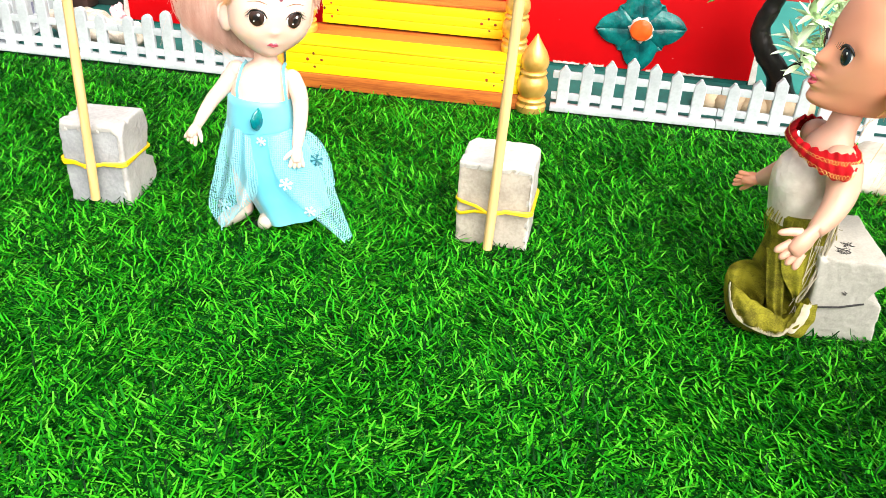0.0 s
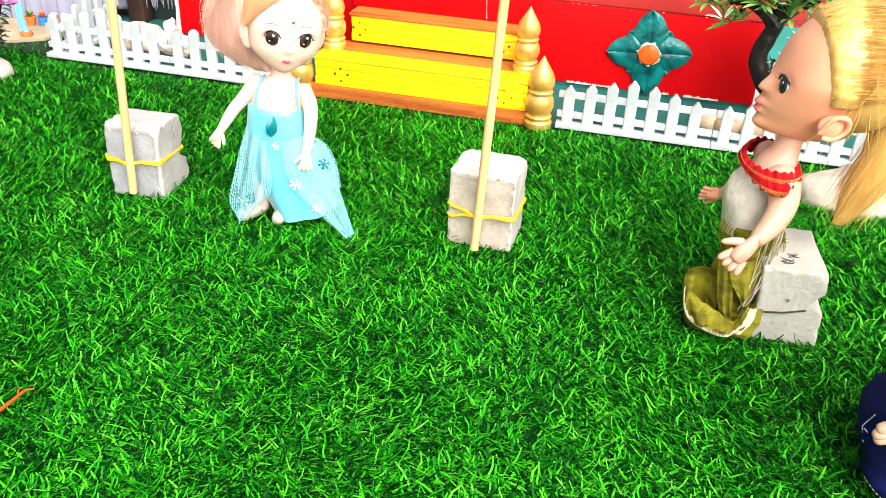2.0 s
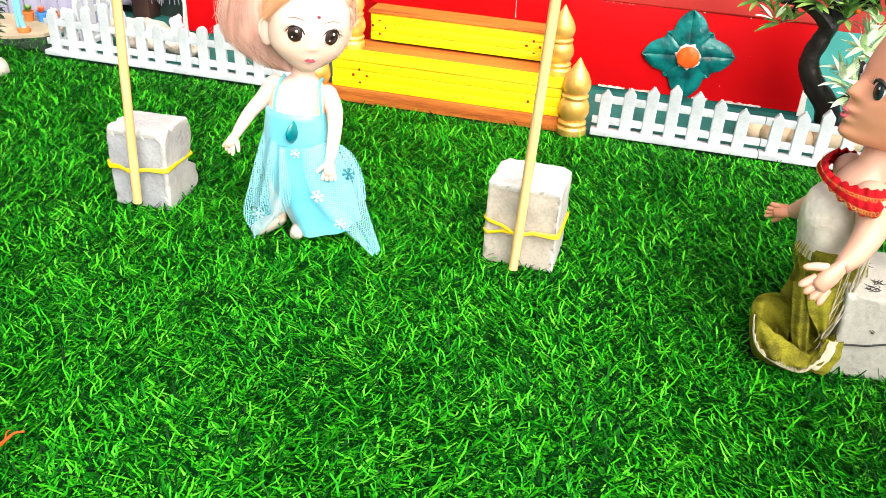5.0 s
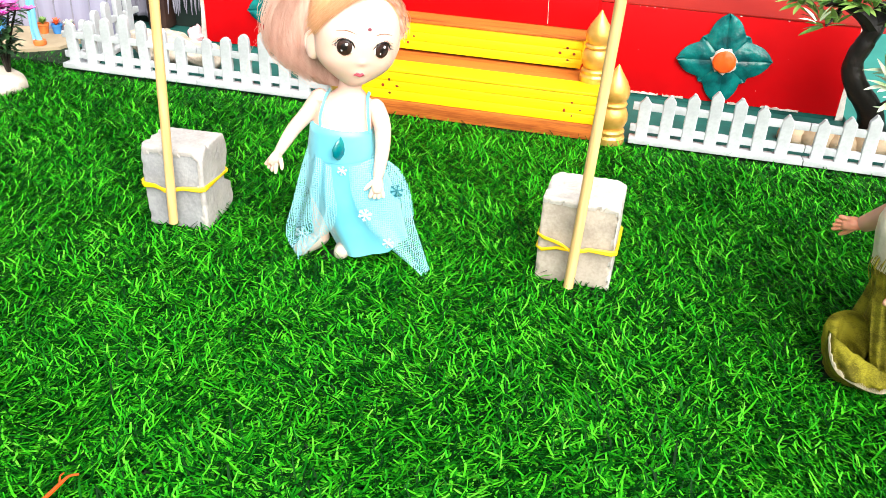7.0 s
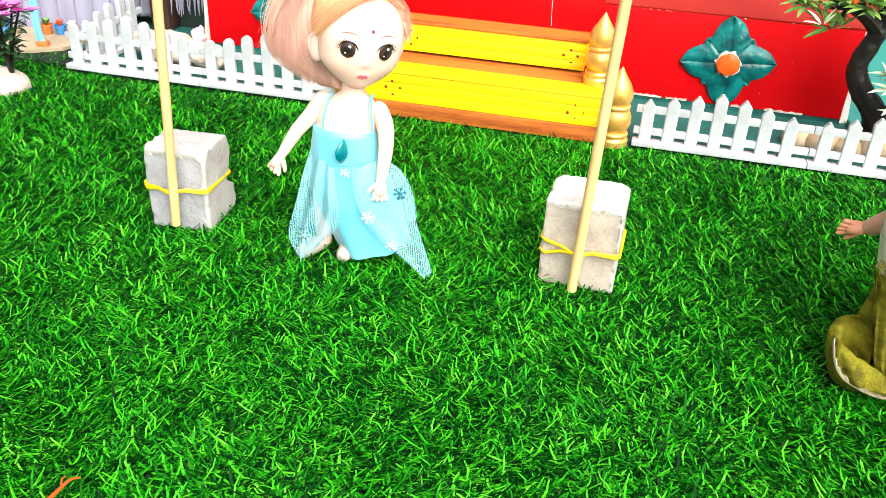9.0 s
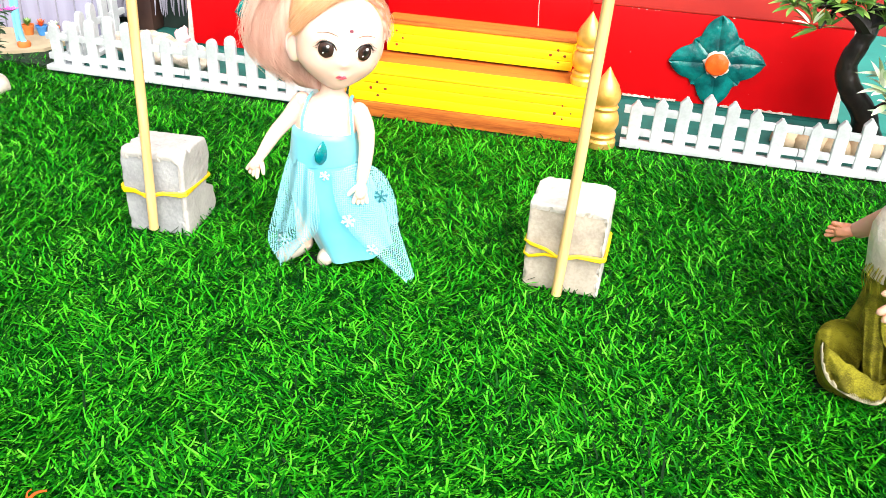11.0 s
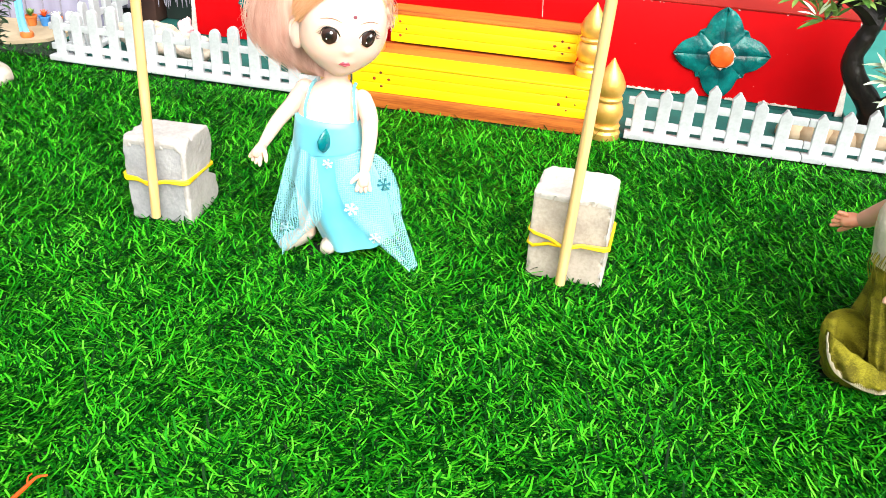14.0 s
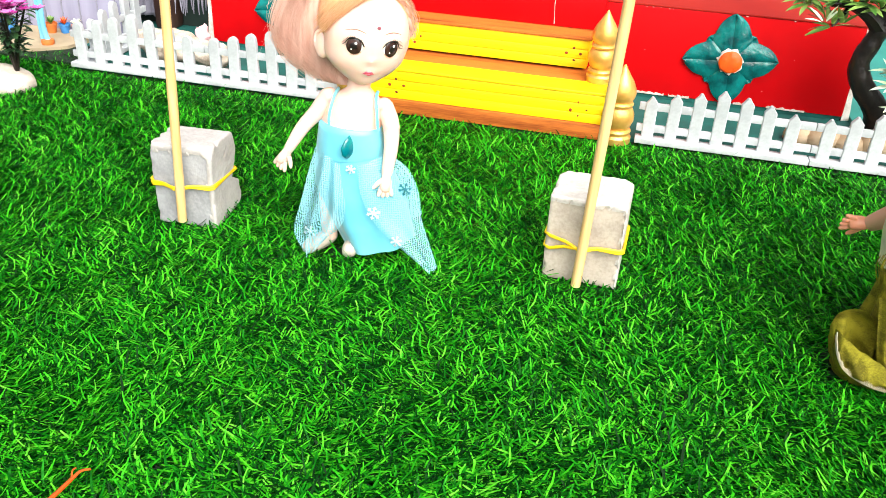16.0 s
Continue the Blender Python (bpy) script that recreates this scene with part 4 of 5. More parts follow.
    for sgn in (-1, 1):
        m0 = len(bm.verts)
        ball(bm, (0, 0.0, 0), (0.0022, 0.0046, 0.0064), SK, 20, 16)
        tube(bm, smooth_path([(0.0, -0.0030, -0.0030), (0.0008, -0.0036, 0.0024), (0.0010, -0.0006, 0.0060), (0.0010, 0.0036, 0.0040), (0.0008, 0.0036, -0.0010), (0.0004, 0.0010, -0.0056)], 4), 0.0008, 8, SK)
        mt = pose(sgn * 0.0206, 0.0026, -0.0086 if sgn < 0 else -0.0070, -8, 0, 0) @ Matrix.Scale(1.12 if sgn < 0 else 0.95, 4) @ (pose(0, 0, 0, 0, 0, -40) if sgn > 0 else pose(0, 0, 0, 0, 0, 180 + 40) @ Matrix.Diagonal((1, -1, 1, 1)))
        for v in list(bm.verts)[m0:]:
            v.co = mt @ v.co
    for sgn in (-1, 1):
        x, z = sgn * 0.0092, -0.0022
        tilt_ = pose(x, surface(x, z) - 0.0002, z, 0, 0, sgn * 22) @ Matrix.Scale(0.86, 4)
        m0 = len(bm.verts)
        ball(bm, (0, 0.0006, 0), (0.0051, 0.0012, 0.0042), WH, 20, 10)
        ball(bm, (sgn * 0.0002, 0.0001, 0.0001), (0.0045, 0.0013, 0.0049), IR, 24, 14)
        ball(bm, (sgn * 0.0002, -0.0007, 0.0003), (0.0024, 0.0007, 0.0024), EY, 16, 8)
        # Two small white balls put a painted glint into each eye.
        ball(bm, (0.0009, -0.0012, 0.0021), (0.0009, 0.0003, 0.0009), WH, 10, 6)
        ball(bm, (-0.0014, -0.0012, -0.0018), (0.0004, 0.0002, 0.0005), WH, 8, 6)
        tube(bm, smooth_path([(-0.0056, 0.0004, 0.0006), (-0.0036, -0.0006, 0.0038), (0.0, -0.0010, 0.0049), (0.0036, -0.0006, 0.0038), (0.0056, 0.0004, 0.0006)], 4), spread([0.0002, 0.0004, 0.00045, 0.0005, 0.0003], 17), 6, EY)
        tube(bm, smooth_path([(-0.0040, 0.0001, -0.0028), (0.0, -0.0004, -0.0047), (0.0040, 0.0001, -0.0028)], 4), 0.00014, 4, BR)
        for k in range(10):
            a = 0.02 + k * 0.17
            b = Vector((sgn * 0.0050 * math.cos(a), -0.0004, 0.0047 * math.sin(a)))
            tube(bm, [b, b + Vector((sgn * 0.0022 * math.cos(a) + sgn * 0.0004, -0.0010, 0.0010 * math.sin(a) + 0.0006))], [0.00020, 0.00005], 4, EY)
        for v in list(bm.verts)[m0:]:
            v.co = tilt_ @ v.co
    for sgn in (-1, 1):
        arc = [(sgn * (0.0044 + 0.0012 * k), 0.0048 + 0.0012 * math.sin(k * math.pi / 8)) for k in range(9)]
        tube(bm, [(x, surface(x, z), z) for x, z in arc], spread([0.00008, 0.00024, 0.00026, 0.0002, 0.00008], 9), 5, BR)
    ball(bm, (0.0016, surface(0.0016, 0.0078), 0.0078), (0.0010, 0.0003, 0.0010), BD, 12, 6)
    for zc, z1, rr, r1 in ((-0.0149, -0.0145, 0.00036, 0.00052), (-0.0160, -0.0157, 0.00072, 0.00050)):
        pts = [(-0.0028, -0.0160), (-0.0012, z1), (0.0, zc), (0.0012, z1), (0.0028, -0.0160)]
        tube(bm, smooth_path([(x, surface(x, z) - 0.0005, z - 0.0006) for x, z in pts], 3), spread([0.0001, r1, rr, r1, 0.0001], 13), 8, LP)
    # hair cap
    def wave(p):
        return p * (1 + 0.02 * math.sin(9 * p.x + 14 * p.y) * math.sin(5 * p.z + 2))
    ball(bm, (0, 0.0080, 0.0055), (0.0240, 0.0215, 0.0250), HA, 40, 24, wave)
    # swept over the forehead to the ear, and plaited along the other temple
    for k in range(11):
        y = -0.0100 + 0.0014 * k
        lock(bm, [(0.005 - 0.0008 * k, y + 0.001, 0.0240), (-0.006, y - 0.0035, 0.0222), (-0.0140, y - 0.0020, 0.0150), (-0.0195, y + 0.0020, 0.0070), (-0.0235, y + 0.0065, -0.0010)], 0.0020, 0.0022, HA, 95, rng, 0.0006)
        lock(bm, [(0.004 + 0.0006 * k, y + 0.002, 0.0250), (0.0130, y + 0.003, 0.0222), (0.0200, y + 0.0060, 0.0130), (0.0226, y + 0.0080, 0.0030)], 0.0016, 0.0016, HA, 45, rng, 0.0005)
    for ph in (0.0, 2.1, 4.2):
        pts = []
        for k in range(19):
            a = 0.10 + 0.085 * k
            w = k * 0.6 + ph
            pts.append((0.0222 * math.sin(a) + 0.0008 * math.cos(w) * math.sin(a), -0.0080 + 0.00045 * k + 0.0010 * math.sin(w), 0.0015 + 0.0240 * math.cos(a) + 0.0008 * math.cos(w)))
        tube(bm, smooth_path(pts, 2), 0.0014, 8, HR)
        for q in range(34):
            o = Vector((rng.gauss(0, 0.0010), rng.gauss(0, 0.0008), rng.gauss(0, 0.0008)))
            tube(bm, [Vector(p_) * 1.02 + o * (0.6 + 0.06 * i_) for i_, p_ in enumerate(pts)], 0.00010, 3, HR)
    head_m = pose(0.0095, -0.0014, 0.1345, 2.6, 7.2, 23.0)
    for v in list(bm.verts)[mark:]:
        v.co = head_m @ v.co
    # full side of the hair
    loft(bm, [oval((x, y, z), rx, ry, 20, 0, 0.07, 4) for x, y, z, rx, ry in ((-0.002, 0.012, 0.161, 0.006, 0.008), (-0.014, 0.013, 0.153, 0.013, 0.012), (-0.0205, 0.014, 0.139, 0.0150, 0.013), (-0.0225, 0.014, 0.125, 0.0135, 0.012), (-0.0140, 0.013, 0.112, 0.0125, 0.009), (-0.0060, 0.011, 0.1035, 0.0095, 0.006))], HR)
    for k in range(12):
        x = -0.0370 + 0.0026 * k
        lock(bm, [(-0.004, 0.002 + 0.001 * k, 0.161), (x * 0.72, 0.001 + 0.001 * k, 0.154), (x, 0.001 + 0.001 * k, 0.136), (x * 0.92, 0.004, 0.120), (x * 0.34 - 0.002, 0.007, 0.1045)], 0.0032, 0.0030, HR, 210, rng, 0.0007)
    for k in range(60):
        b0 = Vector((rng.uniform(-0.036, -0.014), rng.uniform(0.0, 0.012), rng.uniform(0.126, 0.163)))
        e0 = b0 + Vector((rng.uniform(-0.022, -0.002), rng.uniform(-0.004, 0.004), rng.uniform(-0.026, 0.010)))
        c0 = b0.lerp(e0, 0.5) + Vector((rng.uniform(-0.005, 0.002), 0, rng.uniform(0.0, 0.006)))
        tube(bm, smooth_path([b0, c0, e0], 5), 0.000045, 3, HR)
    mats = [SKIN_PALE, HAIR_ROSE, SATIN, TULLE, GEM, EYE, EYE_WHITE_GLINT, LIP, BROW, SHOE, SILVER, DARK_TEAL, IRIS, BINDI, HAIR_APRICOT]
    ob = link_mesh("doll", bm, mats, sharp=75, m=pose(-0.1102, 0.4384, -0.0058) @ Matrix.Scale(1.029, 4))
    return tagged(ob, "pale doll with rose blond hair in aqua net dress", "doll")


make_blue_doll()


def make_mermaid():
    rng = random.Random(8)
    bm = bmesh.new()
    SK, HR, OL, CS, CT, RC, EY, WH, EB, LP, BR, HD, LA, RB, GD = range(15)
    # the doll faces -x; origin under its waist
    # skirt
    rings = []
    for z, cx, rx, ry, fo in ((0.061, 0.0, 0.0150, 0.0135, 0.0), (0.054, 0.0010, 0.0146, 0.0145, 0.02), (0.044, 0.0018, 0.0140, 0.0160, 0.04), (0.034, 0.0014, 0.0140, 0.0175, 0.06), (0.024, 0.0004, 0.0145, 0.0185, 0.08), (0.014, -0.0010, 0.0150, 0.0190, 0.09), (0.002, -0.002, 0.0155, 0.0190, 0.09)):
        rings.append(oval((cx, -0.002, z), rx, ry, 72, 0, fo * 2.0, 9, 0.6 + z * 60))
    loft(bm, rings, OL)
    # the fin: a pleated cloth pouch spread in front of it, with a stitched rim
    crest = [(-0.0340, -0.004, 0.020), (-0.0345, -0.008, 0.0310), (-0.0285, -0.008, 0.0355), (-0.0190, -0.010, 0.0350), (-0.0120, -0.018, 0.0230), (-0.0040, -0.020, 0.0150), (0.0030, -0.020, 0.0170), (0.0070, -0.020, 0.0250)]
    lip = [(-0.0345, -0.012, 0.024), (-0.0335, -0.020, 0.0255), (-0.0270, -0.026, 0.0220), (-0.0190, -0.030, 0.0185), (-0.0115, -0.032, 0.0150), (-0.0045, -0.030, 0.0110), (0.0025, -0.0285, 0.0165), (0.0070, -0.0250, 0.0245)]
    rim = [(-0.0355, -0.016, 0.0230), (-0.0360, -0.026, 0.0165), (-0.0325, -0.033, 0.0110), (-0.0230, -0.0385, 0.0075), (-0.0110, -0.0405, 0.0055), (-0.0035, -0.0375, 0.0085), (0.0030, -0.0345, 0.0155), (0.0075, -0.0300, 0.0225)]
    crest, lip, rim = ([(0.88 * x - 0.001, 0.88 * y - 0.0015, 0.86 * z + 0.0016) for x, y, z in c] for c in (crest, lip, rim))
    def pleat(q, v):
        return 0.0034 * math.sin(math.pi * q) + 0.0058 * noise.noise(Vector((q * 2.0, v * 8.0, 3.0))) * math.sin(math.pi * (0.12 + 0.8 * q)) + 0.0012 * math.sin(v * 46 + 5 * q)
    sheet(bm, lip, rim, 8, 12, OL, pleat)
    low = [(x + 0.004, y + 0.006, 0.001) for x, y, z in rim]
    sheet(bm, rim, low, 8, 5, OL, lambda q, v: 0.0012 * math.sin(v * 30) * (1 - q))
    pit = [(x * 0.92, y * 0.75 - 0.002, 0.005) for x, y, z in crest]
    sheet(bm, crest, pit, 8, 12, OL, lambda q, v: 0.0075 * noise.noise(Vector((q * 2.5, v * 7.0, 8.0))) * math.sin(math.pi * (0.1 + 0.8 * q)) + 0.0022 * math.sin(v * 24 + 4 * q) * q)
    sheet(bm, lip, pit, 8, 6, OL)
    q = smooth_path(rim, 14)
    for i, (a, b) in enumerate(zip(q, q[1:])):
        up = Vector((0.0, 0.0004, 0.0021 + 0.0006 * math.sin(i * 0.9)))
        off = Vector((0, -0.0013, 0))
        tube(bm, [a + off, a.lerp(b, 0.5) + up + off, b + off], 0.0003, 4, CT)
    tube(bm, [p + Vector((0, -0.0006, 0)) for p in q], 0.00032, 6, CT)
    for k in range(26):
        c0 = q[-1 - k] if k < 20 else q[k - 20]
        tube(bm, [c0, c0 + Vector((rng.uniform(-0.001, 0.004), -0.001, -rng.uniform(0.002, 0.006)))], 0.0002, 4, OL)
    # loose drapes over the skirt, ending in points, with the knit gathered between them
    for left, right, ph in (([(-0.0125, -0.0195, 0.045), (-0.0105, -0.0235, 0.034), (-0.0045, -0.0260, 0.025), (-0.0008, -0.0265, 0.018)],
                             [(0.0045, -0.0200, 0.046), (0.0052, -0.0235, 0.036), (0.0030, -0.0260, 0.026), (0.0004, -0.0265, 0.018)], 0.4),
                            ([(-0.0180, -0.0150, 0.044), (-0.0165, -0.0205, 0.030), (-0.0140, -0.0235, 0.018), (-0.0110, -0.0245, 0.010)],
                             [(-0.0105, -0.0185, 0.044), (-0.0080, -0.0230, 0.031), (-0.0060, -0.0250, 0.019), (-0.0040, -0.0255, 0.011)], 2.0)):
        sheet(bm, left, right, 6, 14, OL, lambda q, v: 0.0016 * math.sin(math.pi * q) + 0.0011 * (0.3 + v) * math.sin(q * 13 + ph + 3 * v))
        sheet(bm, [(x, y + 0.0012, z) for x, y, z in left], [(x, y + 0.0012, z) for x, y, z in right], 6, 14, OL, lambda q, v: 0.0016 * math.sin(math.pi * q) + 0.0011 * (0.3 + v) * math.sin(q * 13 + ph + 3 * v))
    # a turned-up flap of the hem with a cream patch
    flap_l = [(0.0005, -0.0290, 0.0215), (-0.0030, -0.0325, 0.0150), (-0.0070, -0.0345, 0.0065)]
    flap_r = [(0.0085, -0.0300, 0.0220), (0.0075, -0.0340, 0.0140), (0.0020, -0.0365, 0.0045)]
    sheet(bm, flap_l, flap_r, 5, 8, OL, lambda q, v: 0.0012 * math.sin(math.pi * q) + 0.0006 * math.sin(v * 17))
    sheet(bm, [(0.0012, -0.0310, 0.0222), (-0.0012, -0.0342, 0.0150), (-0.0050, -0.0362, 0.0080)],
          [(0.0052, -0.0312, 0.0225), (0.0030, -0.0352, 0.0150), (-0.0026, -0.0372, 0.0076)], 5, 6, CT, lambda q, v: 0.0008 * math.sin(math.pi * q) + 0.0004 * math.sin(v * 23))
    # a rolled grey ribbon down the side
    for k in range(3):
        pts = [(0.0130, -0.0150, 0.072), (0.0075 + 0.0008 * k, -0.0225, 0.056), (0.0048, -0.0262, 0.040), (0.0030 - 0.0012 * k, -0.0285, 0.030), (-0.0015, -0.0285, 0.0215)]
        tube(bm, [p + Vector((0.0007 * math.sin(i * 0.7 + 2.1 * k), -0.0005 * math.cos(i * 0.7 + 2.1 * k), 0)) for i, p in enumerate(smooth_path(pts, 5))], 0.0005, 6, RB)
    # fringe at the waist and the grey strands down the back
    for k in range(60):
        a = rng.uniform(-3.4, 0.6)
        c0 = Vector((0.016 * math.cos(a), -0.001 + 0.0145 * math.sin(a), 0.060 + rng.uniform(-0.002, 0.002)))
        tube(bm, smooth_path([c0, c0 + Vector((0.002 * math.cos(a), -0.002, -0.005)), c0 + Vector((rng.uniform(-0.002, 0.005), -0.002, -rng.uniform(0.006, 0.018)))], 2), 0.0002, 4, OL)
    for k in range(12):
        x0 = rng.uniform(0.004, 0.014)
        pts = [(x0, -0.0140, 0.066), (x0 * 0.6 + rng.uniform(-.002, .002), -0.0215, 0.049), (x0 * 0.35 - 0.002 + rng.uniform(-.003, .002), -0.0255, 0.032), (x0 * 0.3 - 0.005 + rng.uniform(-.003, .003), -0.0265, rng.uniform(0.010, 0.022))]
        tube(bm, smooth_path(pts, 3), 0.00016, 4, CT if k % 3 else OL)
    # torso
    loft(bm, [oval((cx, 0, z), rx, ry, 28, 0, 0.02, 5) for z, cx, rx, ry in ((0.054, -0.0005, 0.0152, 0.0135), (0.062, -0.002, 0.0150, 0.0140), (0.070, -0.0035, 0.0150, 0.0145), (0.078, -0.0040, 0.0148, 0.0148), (0.086, -0.0025, 0.0140, 0.0140), (0.0915, 0.0005, 0.0118, 0.0130))], CS)
    loft(bm, [oval((cx, 0, z), rx, ry, 24) for z, cx, rx, ry in ((0.086, 0.001, 0.0120, 0.0135), (0.094, 0.003, 0.0112, 0.0135), (0.100, 0.005, 0.0092, 0.0105), (0.105, 0.007, 0.0072, 0.0075), (0.116, 0.009, 0.0066, 0.0068))], SK)
    # a gathered red band off the shoulders, with loops of gold thread along both rims
    def slim(f):
        return 0.40 + 0.60 * math.sin(f) ** 2
    def ruff(z, rx, ry, ph):
        return [Vector((0.0010 + (rx + 0.00045 * math.sin(23 * f + ph)) * math.cos(f), (ry + 0.00045 * math.sin(23 * f + ph)) * math.sin(f), 0.0962 + 1.1 * (z - 0.0945) * slim(f) + 0.0006 * math.sin(19 * f + ph))) for f in (2 * math.pi * k / 180 for k in range(180))]
    BAND = ((0.0885, 0.0148, 0.0290), (0.0900, 0.0154, 0.0296), (0.0935, 0.0152, 0.0288), (0.0968, 0.0138, 0.0262), (0.0990, 0.0124, 0.0236), (0.0982, 0.0116, 0.0226))
    loft(bm, [ruff(z, rx, ry, z * 300) for z, rx, ry in BAND], RC, caps=False)
    for z, rx, ry in ((0.0905, 0.0158, 0.0300), (0.0958, 0.0148, 0.0277)):
        for ph in (0.0, math.pi):
            loops = []
            for k in range(361):
                f = 2 * math.pi * k / 360
                loops.append((0.0010 + rx * math.cos(f), ry * math.sin(f), 0.0962 + 1.1 * (z - 0.0945) * slim(f) + 0.0011 * slim(f) * math.sin(32 * f + ph + 1.4 * math.sin(7 * f))))
            tube(bm, loops, 0.00011, 4, GD)
    # arms
    for sgn in (-1, 1):
        ball(bm, (0.0040, 0.0160 * sgn, 0.0940), (0.0082, 0.0088, 0.0076), SK, 20, 14)
        if sgn < 0:
            arm = [(0.0050, -0.0185, 0.094), (0.0058, -0.0230, 0.083), (0.001, -0.0295, 0.0740), (-0.0072, -0.0355, 0.0660)]
            tube(bm, smooth_path(arm, 4), spread([0.0084, 0.0080, 0.0070, 0.0058, 0.0038], 13), 14, SK)
            fingers(bm, arm[-1], (-0.66, -0.28, -0.72), (-0.75, 0.2, 0.6), 0.0215, SK, 4)
        else:
            arm = [(0.007, 0.020, 0.090), (0.004, 0.026, 0.076), (-0.003, 0.034, 0.064), (-0.0085, 0.040, 0.0560)]
            tube(bm, smooth_path(arm, 4), spread([0.0072, 0.007, 0.006, 0.0052, 0.0042], 13), 14, SK)
            fingers(bm, arm[-1], (-0.93, 0.25, -0.15), (-0.1, 0.2, -0.9), 0.0150, HD, 4)
    # head
    HX, HZ = 0.0195, 0.1465
    PROFILE = ((0.1110, 0.016, 0.002), (0.1120, 0.008, 0.0050), (0.1134, 0.000, 0.0080), (0.1155, -0.0078, 0.0112), (0.1190, -0.0108, 0.0146), (0.1258, -0.0116, 0.0196), (0.1304, -0.0116, 0.0226),
               (0.1375, -0.0106, 0.0264), (0.1445, -0.0088, 0.0292), (0.1501, -0.0073, 0.0292), (0.1615, -0.0030, 0.0268), (0.1690, 0.0020, 0.0225), (0.1735, 0.0058, 0.0180), (0.1780, 0.0110, 0.0110), (0.1812, 0.0190, 0.0010))
    dense = smooth_path(PROFILE, 10)
    PZ, PX, PW = [r_[0] for r_ in dense], [r_[1] for r_ in dense], [r_[2] for r_ in dense]
    def face(p):
        """Brow, nose, lips and chin in profile; returned in shares of the head's radii."""
        z = HZ + (0.0356 if p.z < 0 else 0.0347) * p.z
        front = float(np.interp(z, PZ, PX))
        half = float(np.interp(z, PZ, PW))
        rh = max(1e-6, math.hypot(p.x, p.y))
        c, sn = p.x / rh, p.y / rh
        y = half * sn
        if c < 0:
            x = HX - (HX - front) * abs(c) ** 0.82
            below = 0.0024 if z < 0.1376 else 0.0052
            x -= 0.0044 * math.exp(-(y / 0.0042) ** 2 - ((z - 0.1376) / below) ** 2)
            x -= 0.0026 * math.exp(-(y / 0.0056) ** 2 - ((z - 0.1303) / 0.0017) ** 2)
            x -= 0.0026 * math.exp(-(y / 0.0048) ** 2 - ((z - 0.1257) / 0.0018) ** 2)
            x -= 0.0030 * math.exp(-(y / 0.0085) ** 2 - ((z - 0.1185) / 0.0038) ** 2)
            x += 0.0016 * math.exp(-((abs(y) - 0.0125) / 0.0050) ** 2 - ((z - 0.1430) / 0.0055) ** 2)
        else:
            back = 0.0325 * math.sqrt(max(0.0, 1 - p.z * p.z)) * (1.0 if p.z > 0 else 1 + 0.42 * p.z)
            x = HX + back * c
        return Vector(((x - HX) / 0.0325, y / 0.0290, (z - HZ) / 0.0325))
    ball(bm, (HX, 0, HZ), (0.0325, 0.0290, 0.0325), HD, 96, 110, face)
    for z0, r0, w0, x0 in ((0.1297, 0.0008, 0.0040, -0.0141), (0.1266, 0.0009, 0.0034, -0.0140)):
        tube(bm, smooth_path([(x0 + 0.0030, -w0, 0.1281), (x0 + 0.0006, -w0 * 0.5, z0 + 0.0001), (x0, 0.0, z0 - 0.0002), (x0 + 0.0006, w0 * 0.5, z0 + 0.0001), (x0 + 0.0030, w0, 0.1281)], 3), spread([0.0002, r0, r0, r0, 0.0002], 13), 8, LP)
    for sgn in (-1, 1):
        m0 = len(bm.verts)
        ball(bm, (0.0004, 0, 0), (0.0016, 0.0048, 0.0060), WH, 22, 14)
        ball(bm, (-0.0003, 0, -0.0002), (0.0015, 0.0041, 0.0055), EB, 22, 14)
        ball(bm, (-0.0012, 0, 0.0), (0.0010, 0.0024, 0.0034), EY, 16, 10)
        # Small white ball: the eye's highlight, put into colour.
        ball(bm, (-0.0020, -0.0012, 0.0022), (0.0003, 0.0007, 0.0009), WH, 8, 6)
        tube(bm, smooth_path([(0.0002, -0.0056, 0.0016), (-0.0012, -0.0036, 0.0050), (-0.0016, 0.0, 0.0064), (-0.0012, 0.0036, 0.0052), (0.0002, 0.0058, 0.0020)], 4), spread([0.0003, 0.0009, 0.0012, 0.0010, 0.0003], 17), 7, LA)
        tube(bm, smooth_path([(0.0004, -0.0048, -0.0026), (-0.0008, 0.0, -0.0060), (0.0004, 0.0048, -0.0026)], 4), 0.0002, 5, BR)
        for k in range(13):
            a = 0.5 + k * 0.18
            b0 = Vector((-0.0014, 0.0052 * math.cos(a), 0.0060 * math.sin(a)))
            tube(bm, smooth_path([b0, b0 + Vector((-0.0022, 0.0010 * math.cos(a), 0.0008)), b0 + Vector((-0.0036, 0.0022 * math.cos(a), 0.0030))], 2), [0.00018, 0.00015, 0.00012, 0.00008, 0.00004], 4, LA)
        mt = pose(-0.0062, sgn * 0.0122, 0.1430, 0, 0, -27 * sgn) @ Matrix.Diagonal((0.74, 0.70, 0.74, 1))
        for v in list(bm.verts)[m0:]:
            v.co = mt @ v.co
        ball(bm, (HX - 0.0020, sgn * 0.0252, HZ - 0.0185), (0.0070, 0.0032, 0.0062), HD, 18, 14)
        tube(bm, smooth_path([(HX - 0.0075, sgn * 0.0272, HZ - 0.0215), (HX - 0.003, sgn * 0.0290, HZ - 0.0128), (HX + 0.0036, sgn * 0.0290, HZ - 0.0132), (HX + 0.0042, sgn * 0.0284, HZ - 0.0190), (HX - 0.001, sgn * 0.0280, HZ - 0.0240), (HX - 0.006, sgn * 0.0272, HZ - 0.0235)], 3), 0.0014, 8, HD)
